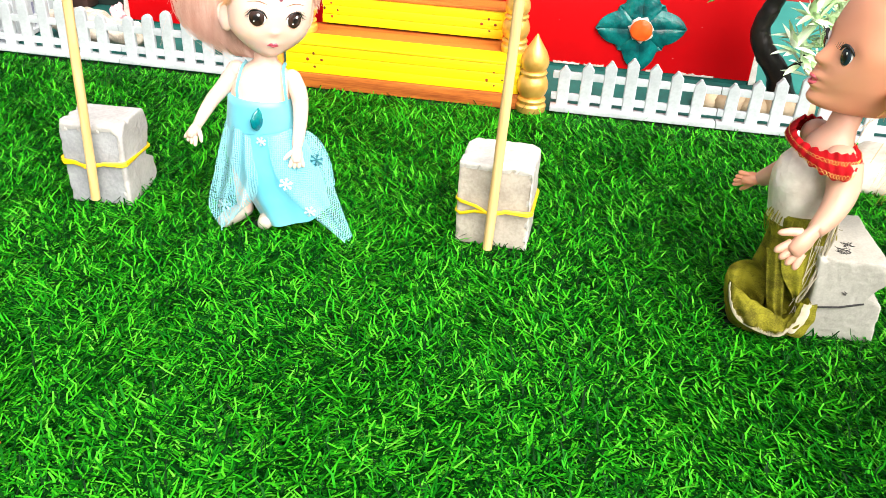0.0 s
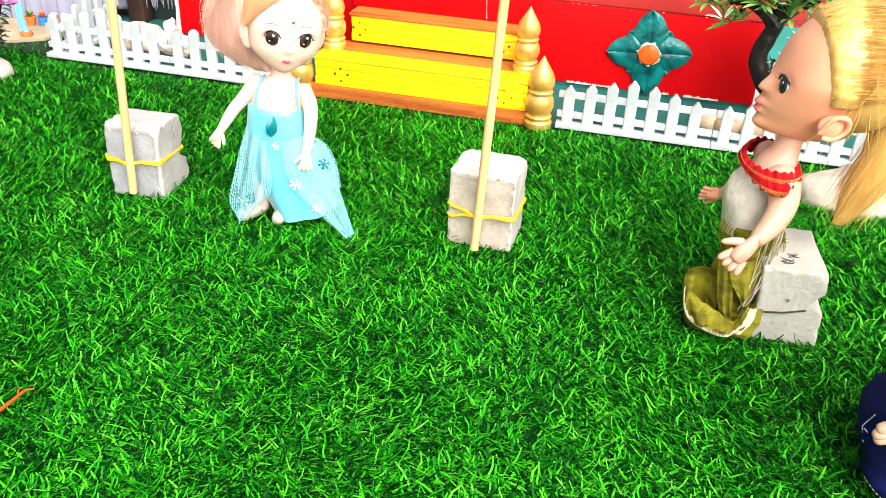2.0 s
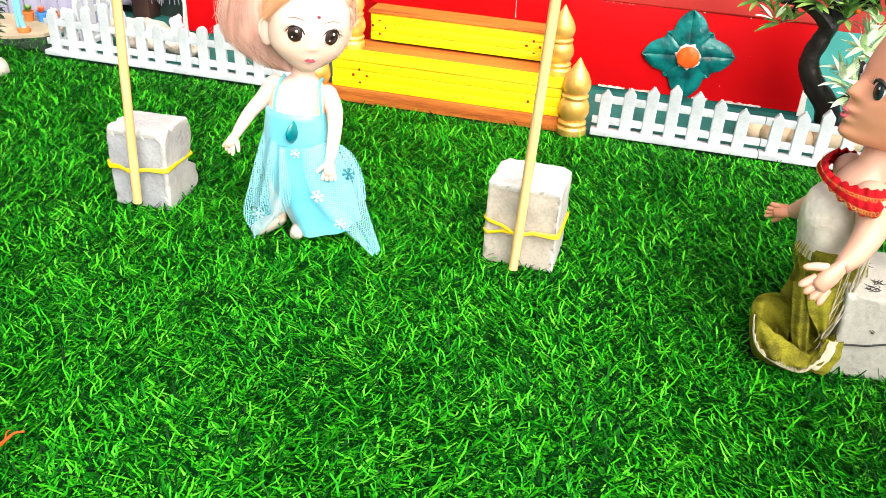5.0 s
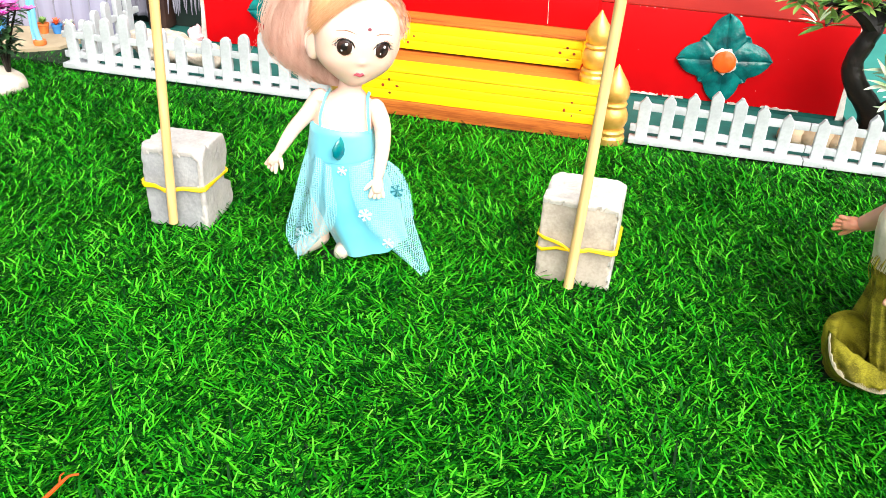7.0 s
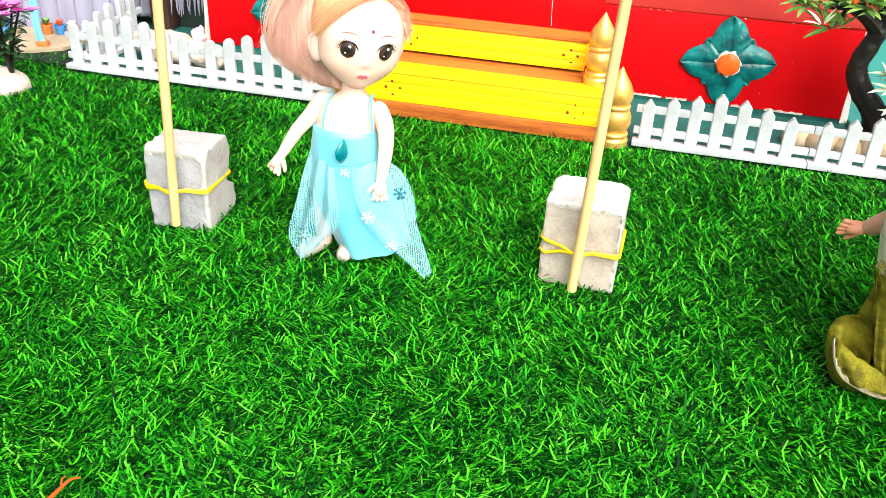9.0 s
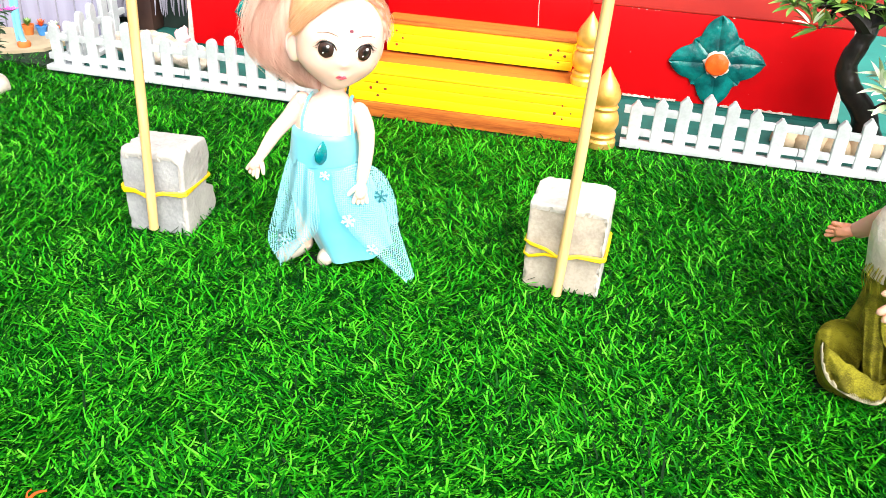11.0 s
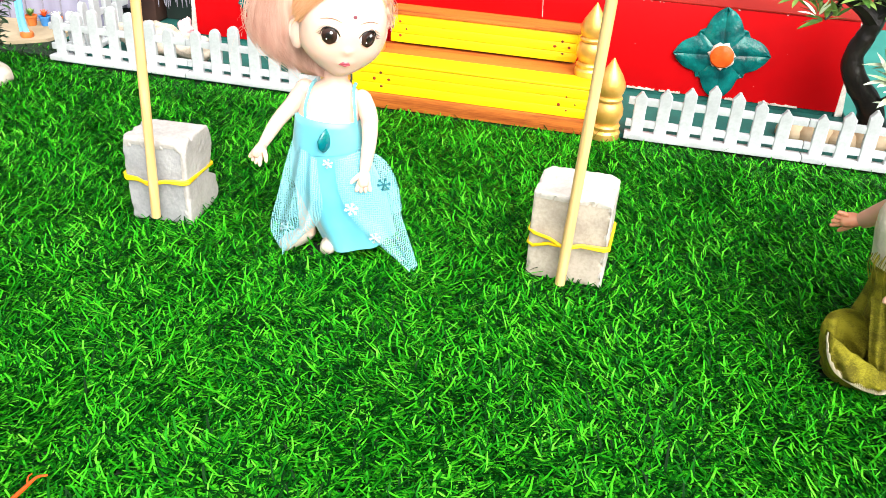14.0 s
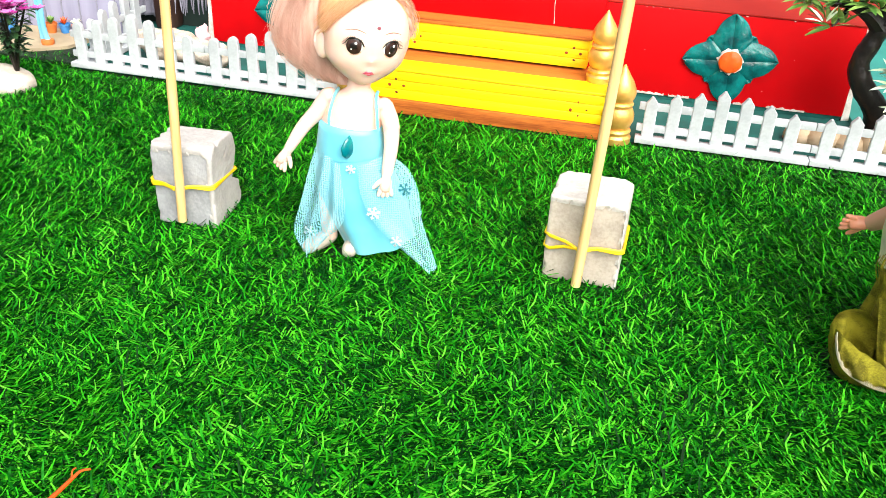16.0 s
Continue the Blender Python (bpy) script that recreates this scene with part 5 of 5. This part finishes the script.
    # hair: cap swept back into a hanging tail
    def cap(p):
        q = face(p)
        line = -0.52 + 0.24 * (0.83 - q.z)
        if q.z < -0.22:
            line = max(line, 0.16)
        t = min(1.0, max(0.0, (q.x - line) / 0.16))
        k = 0.95 + 0.125 * t * t * (3 - 2 * t)
        return q * (k + 0.006 * math.sin(34 * math.atan2(p.y, p.z) + 4 * p.x))
    ball(bm, (HX, 0, HZ), (0.0325, 0.0290, 0.0325), HR, 110, 90, cap)
    ball(bm, (HX + 0.0125, 0, HZ + 0.0040), (0.0300, 0.0312, 0.0322), HR, 56, 40)
    for k in range(150):
        a = rng.uniform(-1.78, 1.78)
        rr = 0.0308
        dxs = rng.uniform(0.0, 0.013)
        front = Vector((HX - 0.0142 + 0.0062 * (1 - math.cos(a)) + dxs, (rr * 0.95 + dxs * 0.08) * math.sin(a), HZ + 0.001 + (rr * 1.0 + dxs * 0.12) * math.cos(a)))
        mid = Vector((HX + 0.012, 0.0318 * math.sin(a), HZ + 0.004 + 0.0328 * math.cos(a)))
        far = Vector((HX + 0.030, 0.0255 * math.sin(a) - 0.002, HZ + 0.008 + 0.0245 * math.cos(a)))
        lock(bm, [front, mid, far, (HX + 0.042, 0.008 * math.sin(a), HZ + 0.008 + 0.006 * math.cos(a))], 0.0009, 0.0016, HR, 14, rng, 0.0010)
    tail = [(HX + 0.038, -0.002, HZ + 0.004), (HX + 0.043, -0.004, HZ - 0.012), (HX + 0.038, -0.006, HZ - 0.035), (HX + 0.030, -0.008, HZ - 0.058), (HX + 0.022, -0.010, HZ - 0.078)]
    pth = smooth_path(tail, 4)
    loft(bm, [oval(p, r, r * 0.8, 16, 0, 0.06, 5, i) for i, (p, r) in enumerate(zip(pth, spread([0.012, 0.015, 0.015, 0.0125, 0.009, 0.003], len(pth))))], HR)
    for k in range(16):
        o = Vector((rng.uniform(-0.008, 0.010), rng.uniform(-0.008, 0.008), 0))
        lock(bm, [Vector(tail[0]) + o * 0.5] + [Vector(p) + o for p in tail[1:4]] + [Vector(tail[4]) + o * 0.6 + Vector((0, 0, rng.uniform(-.004, .012)))], 0.0040, 0.0036, HR, 44, rng, 0.004)
    for k in range(60):
        b0 = Vector((HX + 0.02 + rng.uniform(-0.02, 0.02), rng.uniform(-0.034, 0.01), HZ + rng.uniform(-0.012, 0.034)))
        e0 = b0 + Vector((rng.uniform(-0.022, 0.03), rng.uniform(-0.006, 0.002), rng.uniform(-0.05, 0.004)))
        tube(bm, smooth_path([b0, b0.lerp(e0, 0.5) + Vector((rng.uniform(-.005, .008), -0.004, 0.004)), e0], 3), 0.00011, 4, HR)
    mats = [SKIN, HAIR_BLOND, OLIVE, CREAM_SATIN, CREAM_THREAD, RED_CLOTH, EYE, EYE_WHITE_GLINT, EYE_BLUE, LIP, BROW, SKIN_TAN, BLACK, GREY_RIBBON, GOLD]
    ob = link_mesh("doll", bm, mats, sharp=75, m=pose(0.1790, 0.3830, 0.0))
    return tagged(ob, "blond doll with red gathered shoulder band and olive fish tail skirt", "doll")


make_mermaid()


def make_denim_doll():
    bm = bmesh.new()
    SK, DN, TH, HD, HA = range(5)
    coat = ((0.001, 0.0215, 0.0260, 0.05), (0.010, 0.0290, 0.0285, 0.06), (0.0145, 0.0332, 0.0300, 0.05), (0.0165, 0.0325, 0.0292, 0.04), (0.020, 0.0322, 0.0290, 0.04), (0.024, 0.0350, 0.0300, 0.04), (0.034, 0.0372, 0.0300, 0.04), (0.042, 0.0345, 0.0280, 0.03), (0.050, 0.0270, 0.0230, 0.02), (0.060, 0.0245, 0.0190, 0.01), (0.078, 0.0240, 0.0170, 0.0), (0.090, 0.0150, 0.0120, 0.0))
    loft(bm, [oval((0.002, min(0.0, -0.022 + z * 0.75), z), rx, ry + max(0.0, 0.008 - z * 0.3), 64, 0, fo, 6, 0.4) for z, rx, ry, fo in coat], DN)
    def on_coat(deg, z, out=0.0003):
        """A point just outside the coat at an angle and a height."""
        rx, ry, fo = (float(np.interp(z, [c_[0] for c_ in coat], [c_[i_] for c_ in coat])) for i_ in (1, 2, 3))
        ry += max(0.0, 0.008 - z * 0.3)
        a = radians(deg)
        k = 1 + fo * math.sin(6 * a + 0.4)
        return Vector((0.002 + (rx * k + out) * math.cos(a), min(0.0, -0.022 + z * 0.75) + (ry * k + out) * math.sin(a), z))
    loft(bm, [oval((0.002, 0, z), r, r, 20) for z, r in ((0.086, 0.0085), (0.104, 0.007))], SK)
    ball(bm, (0.006, 0.002, 0.126), (0.0230, 0.0230, 0.0260), SK, 32, 24)
    ball(bm, (0.010, 0.005, 0.129), (0.0240, 0.0240, 0.0265), HA, 32, 24)
    # stitched seams
    for marks in (((196, 0.041), (194, 0.034), (195, 0.026)), ((188, 0.0135), (200, 0.011), (214, 0.006), (226, 0.002)), ((236, 0.004), (232, 0.012), (238, 0.0160), (250, 0.0165))):
        q = [on_coat(a[0] + (b[0] - a[0]) * t / 10, a[1] + (b[1] - a[1]) * t / 10) for a, b in zip(marks, marks[1:]) for t in range(10)]
        for a, b in zip(q[::2], q[1::2]):
            tube(bm, [a, b], 0.00022, 5, TH)
            tube(bm, [a + Vector((0.0011, -0.0006, 0.0004)), b + Vector((0.0011, -0.0006, 0.0004))], 0.00016, 5, TH)
    tri = [on_coat(196, 0.0335), on_coat(206, 0.0310), on_coat(196, 0.0285)]
    tube(bm, tri, 0.0002, 5, TH)
    # sleeves and arms
    tube(bm, smooth_path([(0.012, -0.014, 0.080), (0.010, -0.026, 0.066), (-0.002, -0.031, 0.056), (-0.014, -0.029, 0.050)], 4), spread([0.0095, 0.0095, 0.0085, 0.0070], 13), 14, DN)
    tube(bm, smooth_path([(-0.008, -0.0290, 0.0535), (-0.017, -0.0280, 0.0535), (-0.026, -0.0265, 0.0525), (-0.033, -0.0260, 0.0505)], 3), spread([0.0056, 0.0072, 0.0082, 0.0068], 10), 16, SK, flat=0.72)
    tube(bm, smooth_path([(-0.025, -0.0265, 0.0585), (-0.032, -0.0270, 0.0605), (-0.0365, -0.0265, 0.0600), (-0.0392, -0.0260, 0.0588)], 3), spread([0.0036, 0.0031, 0.0027, 0.0024, 0.0005], 10), 14, SK)
    for dz, ln in ((0.0020, 0.0), (-0.0010, 0.0008), (-0.0036, -0.0006)):
        tube(bm, smooth_path([(-0.030, -0.0268, 0.0510 + dz), (-0.0360, -0.0275, 0.0488 + dz), (-0.0402 - ln, -0.0265, 0.0462 + dz)], 5), [0.0032, 0.0032, 0.0031, 0.0030, 0.0029, 0.0028, 0.0027, 0.0026, 0.0024, 0.0018, 0.0004], 14, SK)
    tube(bm, smooth_path([(-0.022, -0.0275, 0.0475), (-0.028, -0.0285, 0.0445), (-0.0330, -0.0280, 0.0425)], 3), [0.0034, 0.0034, 0.0033, 0.0031, 0.0028, 0.0021, 0.0004], 14, SK)
    tube(bm, smooth_path([(-0.006, 0.004, 0.082), (-0.013, 0.006, 0.088), (-0.020, 0.008, 0.091)], 4), spread([0.0085, 0.008, 0.006], 9), 14, DN)
    fingers(bm, (-0.019, 0.008, 0.0905), (-0.95, 0.0, 0.0), (0, 0.3, -0.9), 0.0150, HD)
    ob = link_mesh("doll", bm, [SKIN, DENIM, WHITE_THREAD, SKIN_TAN, HAIR_BLOND], sharp=75, m=pose(0.2415, 0.2560, 0.0))
    return tagged(ob, "doll in navy denim coat with white stitching", "doll")


make_denim_doll()

# ---- right side: tree, stones ----
def stone(name, label, c, r, seed, material=STONE, m=None, n=26):
    bm = bmesh.new()
    ball(bm, (0, 0, 0), r, n=n, m=n * 2 // 3)
    for v in bm.verts:
        p = v.co.copy()
        k = 1 + 0.22 * noise.noise(p * 45 + Vector((seed, 0, 0))) + 0.10 * noise.noise(p * 140 + Vector((0, seed, 0)))
        v.co = p * k
        v.co.z = max(v.co.z, -r[2] * 0.45)
    ob = link_mesh(name, bm, material, m=(m or Matrix.Identity(4)) @ pose(c[0], c[1], c[2] + r[2] * 0.42))
    return tagged(ob, label, "stone")


stone("stone", "rough chalky white stone on the turf", (0.298, 0.548, 0.0), (0.042, 0.026, 0.018), 2.0)
for x, y, rx, s in ((0.139, 0.055, 0.012, 3), (0.156, 0.050, 0.014, 5), (0.175, 0.048, 0.013, 7), (0.196, 0.052, 0.014, 9), (0.215, 0.055, 0.012, 12)):
    stone("pebble", "tan river pebble behind the white fence", (x, y, 0.002), (rx, rx * 0.8, rx * 0.85), s, PEBBLE, BACK, 18)


def tree():
    t = thing("bonsai_tree", "small artificial bonsai tree with black trunk and pale leaves", "tree", BACK)
    rng = random.Random(4)
    bm = bmesh.new()
    main = [(0.206, 0.072, 0.002), (0.198, 0.068, 0.016), (0.192, 0.064, 0.032), (0.1755, 0.060, 0.052), (0.1690, 0.060, 0.068), (0.1735, 0.060, 0.086), (0.1770, 0.060, 0.098), (0.178, 0.062, 0.115)]
    p = smooth_path(main, 5)
    tube(bm, p, spread([0.0125, 0.0105, 0.0095, 0.0085, 0.0075, 0.0072, 0.0068, 0.005], len(p)), 14)
    roughen(bm, 0.0012, 160, 2)
    part("trunk", bm, BARK, t)
    for path, r0 in (([(0.1765, 0.060, 0.096), (0.166, 0.058, 0.106), (0.150, 0.054, 0.114), (0.136, 0.050, 0.114)], 0.0074), ([(0.1770, 0.060, 0.100), (0.19, 0.058, 0.112), (0.205, 0.054, 0.120)], 0.0066), ([(0.193, 0.065, 0.030), (0.203, 0.058, 0.042), (0.207, 0.052, 0.056)], 0.004), ([(0.150, 0.054, 0.112), (0.144, 0.048, 0.104), (0.139, 0.044, 0.098)], 0.002)):
        bm = bmesh.new()
        q = smooth_path(path, 4)
        tube(bm, q, spread([r0, r0 * 0.45], len(q)), 9)
        part("branch", bm, BARK, t)
    def rosettes(name, centres, material, size, count):
        bm = bmesh.new()
        for c in centres:
            for _ in range(count):
                a, e = rng.uniform(0, 6.28), rng.uniform(-0.5, 1.2)
                d = Vector((math.cos(a) * math.cos(e), math.sin(a) * math.cos(e), math.sin(e)))
                o = Vector(c) + d * 0.002
                petal(bm, o, d, Vector((0, 0, 1)) + d.orthogonal() * 0.2, size * rng.uniform(0.7, 1.3), size * 0.29, lift=0.15)
        return part(name, bm, material, t)
    near = [(0.200 + rng.gauss(0, 0.008), 0.046 + rng.gauss(0, 0.007), 0.062 + rng.gauss(0, 0.012)) for _ in range(10)]
    near += [(0.214 + rng.gauss(0, 0.010), 0.050 + rng.gauss(0, 0.008), 0.085 + rng.gauss(0, 0.010)) for _ in range(12)]
    rosettes("crown", near, LEAF_PALE, 0.020, 8)
    top = [(0.118 + 0.006 * i + rng.gauss(0, 0.006), 0.050 + rng.gauss(0, 0.01), 0.113 + rng.gauss(0, 0.006)) for i in range(12)]
    rosettes("crown", top, LEAF, 0.016, 12)
    low = [(0.139, 0.044, 0.098), (0.134, 0.045, 0.101), (0.146, 0.045, 0.100)]
    rosettes("crown", low, LEAF, 0.017, 6)
    rosettes("crown", [(0.133, 0.043, 0.100)], LEAF_PALE, 0.014, 4)
    top2 = [(0.196 + rng.gauss(0, 0.012), 0.054 + rng.gauss(0, 0.01), 0.122 + rng.gauss(0, 0.006)) for i in range(12)]
    rosettes("crown", top2, LEAF, 0.016, 12)
    for x, z in ((0.141, 0.108), (0.151, 0.1195), (0.19, 0.113)):
        bm = bmesh.new()
        ball(bm, (x, 0.047, z), (0.003, 0.003, 0.003), n=12, m=8)
        part("fruit", bm, ORANGE_CENTRE, t, "small orange fruit")


tree()

# ---- left side ----
stone("stone", "chalky white stone at the foot of a flowering plant", (-0.5135, -0.058, 0.0), (0.0235, 0.019, 0.0135), 6.0, STONE, BACK)


def shrub():
    s = thing("flowering_plant", "small artificial plant with magenta flowers beside a stone", "plant", BACK @ pose(-0.013, 0.004, 0))
    rng = random.Random(6)
    bm = bmesh.new()
    for k in range(7):
        a = rng.uniform(0, 6.28)
        tube(bm, smooth_path([(-0.490, -0.056, 0.012), (-0.489 + 0.006 * math.cos(a), -0.056 + 0.006 * math.sin(a), 0.04), (-0.487 + 0.016 * math.cos(a), -0.056 + 0.014 * math.sin(a), 0.068)], 3), [0.0015, 0.0014, 0.0013, 0.0012, 0.0011, 0.001, 0.0008], 6)
    part("stem", bm, BARK, s)
    bm = bmesh.new()
    for k in range(190):
        a, z = rng.uniform(0, 6.28), rng.uniform(0.030, 0.068)
        k_ = 0.3 + (z - 0.030) / 0.038
        c = (-0.488 + k_ * rng.uniform(0.002, 0.017) * math.cos(a), -0.056 + k_ * rng.uniform(0.002, 0.015) * math.sin(a), z)
        petal(bm, c, (math.cos(a), math.sin(a), rng.uniform(-0.6, 0.6)), (0, 0, 1), 0.008, 0.004, lift=0.1)
    part("foliage", bm, LEAF_DARK, s, "dark green leaves")
    bm = bmesh.new()
    for k in range(30):
        a, rr = rng.uniform(0, 6.28), rng.uniform(0, 0.024)
        c = Vector((-0.487 + rr * math.cos(a), -0.056 + rr * math.sin(a), 0.072 + rng.uniform(-0.008, 0.008)))
        for q in range(7):
            b = q * 0.9
            petal(bm, c, (math.cos(b), math.sin(b), 0.45), (0, 0, 1), 0.0075, 0.0045, lift=0.1, n=3)
    part("blossom", bm, MAGENTA, s, "magenta and pink petals")


shrub()
bm = bmesh.new()
loft(bm, [[(-0.74, 0.0, z), (-0.60, 0.012, z), (-0.5480, 0.0270, z), (-0.5250, 0.045, z), (-0.522, 0.060, z), (-0.522, 0.30, z), (-0.74, 0.30, z)] for z in (0.0022, 0.0065)])
tagged(link_mesh("base_plate", bm, BEIGE, None, False, BACK), "beige card base plate beside the fence", "base plate")
house = thing("toy_house", "lavender toy house wall with painted pots", "toy house", BACK)
bm = bmesh.new()
box(bm, -0.74, -0.490, 0.092, 0.096, 0.0066, 0.16)
part("wall", bm, LAVENDER, house)
bm = bmesh.new()
for i in range(11):
    x = -0.70 + i * 0.02
    tube(bm, [(x, 0.0915, 0.007), (x + 0.003, 0.0912, 0.16)], 0.0008, 5)
part("wall_rib", bm, GREY_CLOTH, house)


def pot(x, y, material, k, leaves):
    p = thing("flower_pot", "small toy flower pot with leaves", "flower pot", BACK @ pose(x, y, 0.0066), "toy pots")
    bm = bmesh.new()
    lathe(bm, [(0.0045 * k, 0), (0.0062 * k, 0.009 * k), (0.0068 * k, 0.0095 * k), (0.0068 * k, 0.0115 * k), (0.0058 * k, 0.0115 * k), (0.0055 * k, 0.0098 * k), (0.0001, 0.0098 * k)], 18)
    part("pot", bm, material, p)
    bm = bmesh.new()
    rng = random.Random(int(x * 9000))
    for _ in range(14):
        a = rng.uniform(0, 6.28)
        petal(bm, (0, 0, 0.010 * k), (math.cos(a), math.sin(a), rng.uniform(0.6, 2)), (0, 0, 1), 0.010 * k, 0.004 * k, n=4)
    part("foliage", bm, leaves, p)


pot(-0.565, 0.078, TERRACOTTA, 0.85, LEAF)
pot(-0.553, 0.082, BLUE_POT, 0.8, ORANGE_CENTRE)
pot(-0.541, 0.085, TERRACOTTA, 0.75, LEAF_PALE)
pot(-0.60, 0.060, BLUE_POT, 1.2, LEAF)
lamp = thing("toy_lamp_post", "light blue plastic toy post in an orange foot", "toy post", BACK @ pose(-0.545, 0.044, 0.0066))
bm = bmesh.new()
tube(bm, smooth_path([(0.0025, 0, 0.0), (-0.002, 0, 0.012), (-0.001, 0, 0.04), (0.0005, 0, 0.07), (0.001, 0, 0.12)], 4), 0.0026, 12)
part("post", bm, SKY_BLUE, lamp)
bm = bmesh.new()
tube(bm, smooth_path([(-0.005, 0, 0.0), (-0.0055, 0, 0.02), (-0.004, 0, 0.07), (-0.0035, 0, 0.12)], 4), 0.0018, 10)
part("post", bm, SKY_BLUE, lamp)
bm = bmesh.new()
lathe(bm, [(0.0055, 0), (0.0062, 0.002), (0.0055, 0.0045), (0.0001, 0.005)], 20)
part("foot", bm, TERRACOTTA, lamp, "orange foot")

hut = thing("dark_hut", "dark brown toy hut with grey cloth hangings behind the fence", "toy hut", BACK)
# Solid box coloured near-black green to stand for the shade inside the hut.
bm = bmesh.new()
box(bm, -0.540, -0.418, 0.165, 0.45, 0.002, 0.15, 0.001)
part("body", bm, HUT_SHADE, hut)
bm = bmesh.new()
box(bm, -0.4905, -0.4690, 0.143, 0.1648, 0.0022, 0.15, 0.004)
roughen(bm, 0.001, 60, 4)
part("corner_post", bm, BROWN_DARK, hut, "dark brown post")
for i, x in enumerate((-0.533, -0.522, -0.511, -0.500)):
    bm = bmesh.new()
    w = 0.0055
    sheet(bm, [(x - w, 0.145 + 0.002 * i, 0.12), (x - w * 0.9, 0.149 + 0.002 * i, 0.05), (x - w, 0.148, 0.012 + 0.003 * (i % 2))],
          [(x + w, 0.150 + 0.002 * i, 0.12), (x + w * 0.8, 0.149 + 0.002 * i, 0.05), (x + w, 0.150, 0.012)], 5, 6, 0, lambda s, v: 0.003 * math.sin(s * 6.28))
    ob = part("hanging", bm, GREY_CLOTH, hut)
    md = ob.modifiers.new("thick", 'SOLIDIFY')
    md.thickness = 0.0008
fringe_rng = random.Random(31)
for i in range(13):
    x = -0.4660 + 0.0031 * i + fringe_rng.uniform(-0.0008, 0.0008)
    low = 0.017 + fringe_rng.uniform(0.0, 0.012)
    y = 0.1500 + fringe_rng.uniform(-0.003, 0.003)
    bm = bmesh.new()
    tube(bm, smooth_path([(x, y, 0.14), (x + fringe_rng.uniform(-0.001, 0.001), y + 0.001, 0.07), (x + fringe_rng.uniform(-0.002, 0.002), y - 0.001, low)], 5), spread([0.0017, 0.0019, 0.0015, 0.0003], 11), 8, flat=0.35)
    roughen(bm, 0.0008, 300, i)
    part("fringe", bm, GREY_CLOTH, hut, "ragged silver grey fringe")
bm = bmesh.new()
ball(bm, (0, 0, 0), (0.052, 0.019, 0.0140), n=80, m=44)
for amount, scale, seed in ((0.0050, 40, 3), (0.0030, 95, 7), (0.0014, 240, 9)):
    roughen(bm, amount, scale, seed)
tagged(link_mesh("cloth_roll", bm, CREAM_CLOTH, m=BACK @ pose(-0.4120, 0.052, 0.0165, 0, 4, -5), sharp=80), "crumpled cream cloth roll lying behind the fence", "cloth")
bm = bmesh.new()
ball(bm, (0, 0, 0), (0.0060, 0.0060, 0.0110), n=36, m=22)
roughen(bm, 0.0040, 150, 3)
roughen(bm, 0.0016, 420, 5)
tagged(link_mesh("pink_tuft", bm, PINK_CLOTH, m=BACK @ pose(-0.4150, 0.104, 0.013)), "crumpled pink tulle beside the red platform", "cloth")

# ---- stray orange straw on the turf ----
bm = bmesh.new()
tube(bm, smooth_path([(-0.186, 0.205, 0.0065), (-0.1800, 0.2215, 0.0068), (-0.1768, 0.2320, 0.0072), (-0.1745, 0.2355, 0.0085), (-0.1715, 0.2375, 0.0080)], 5), spread([0.0022, 0.0020, 0.0016, 0.0011, 0.0008], 21), 8, flat=0.5)
tube(bm, smooth_path([(-0.1768, 0.2320, 0.0072), (-0.1778, 0.2350, 0.0085), (-0.1770, 0.2365, 0.0088)], 3), 0.0006, 6, flat=0.5)
tagged(link_mesh("straw", bm, ORANGE_THREAD), "bent orange plastic straw lying on turf", "straw")
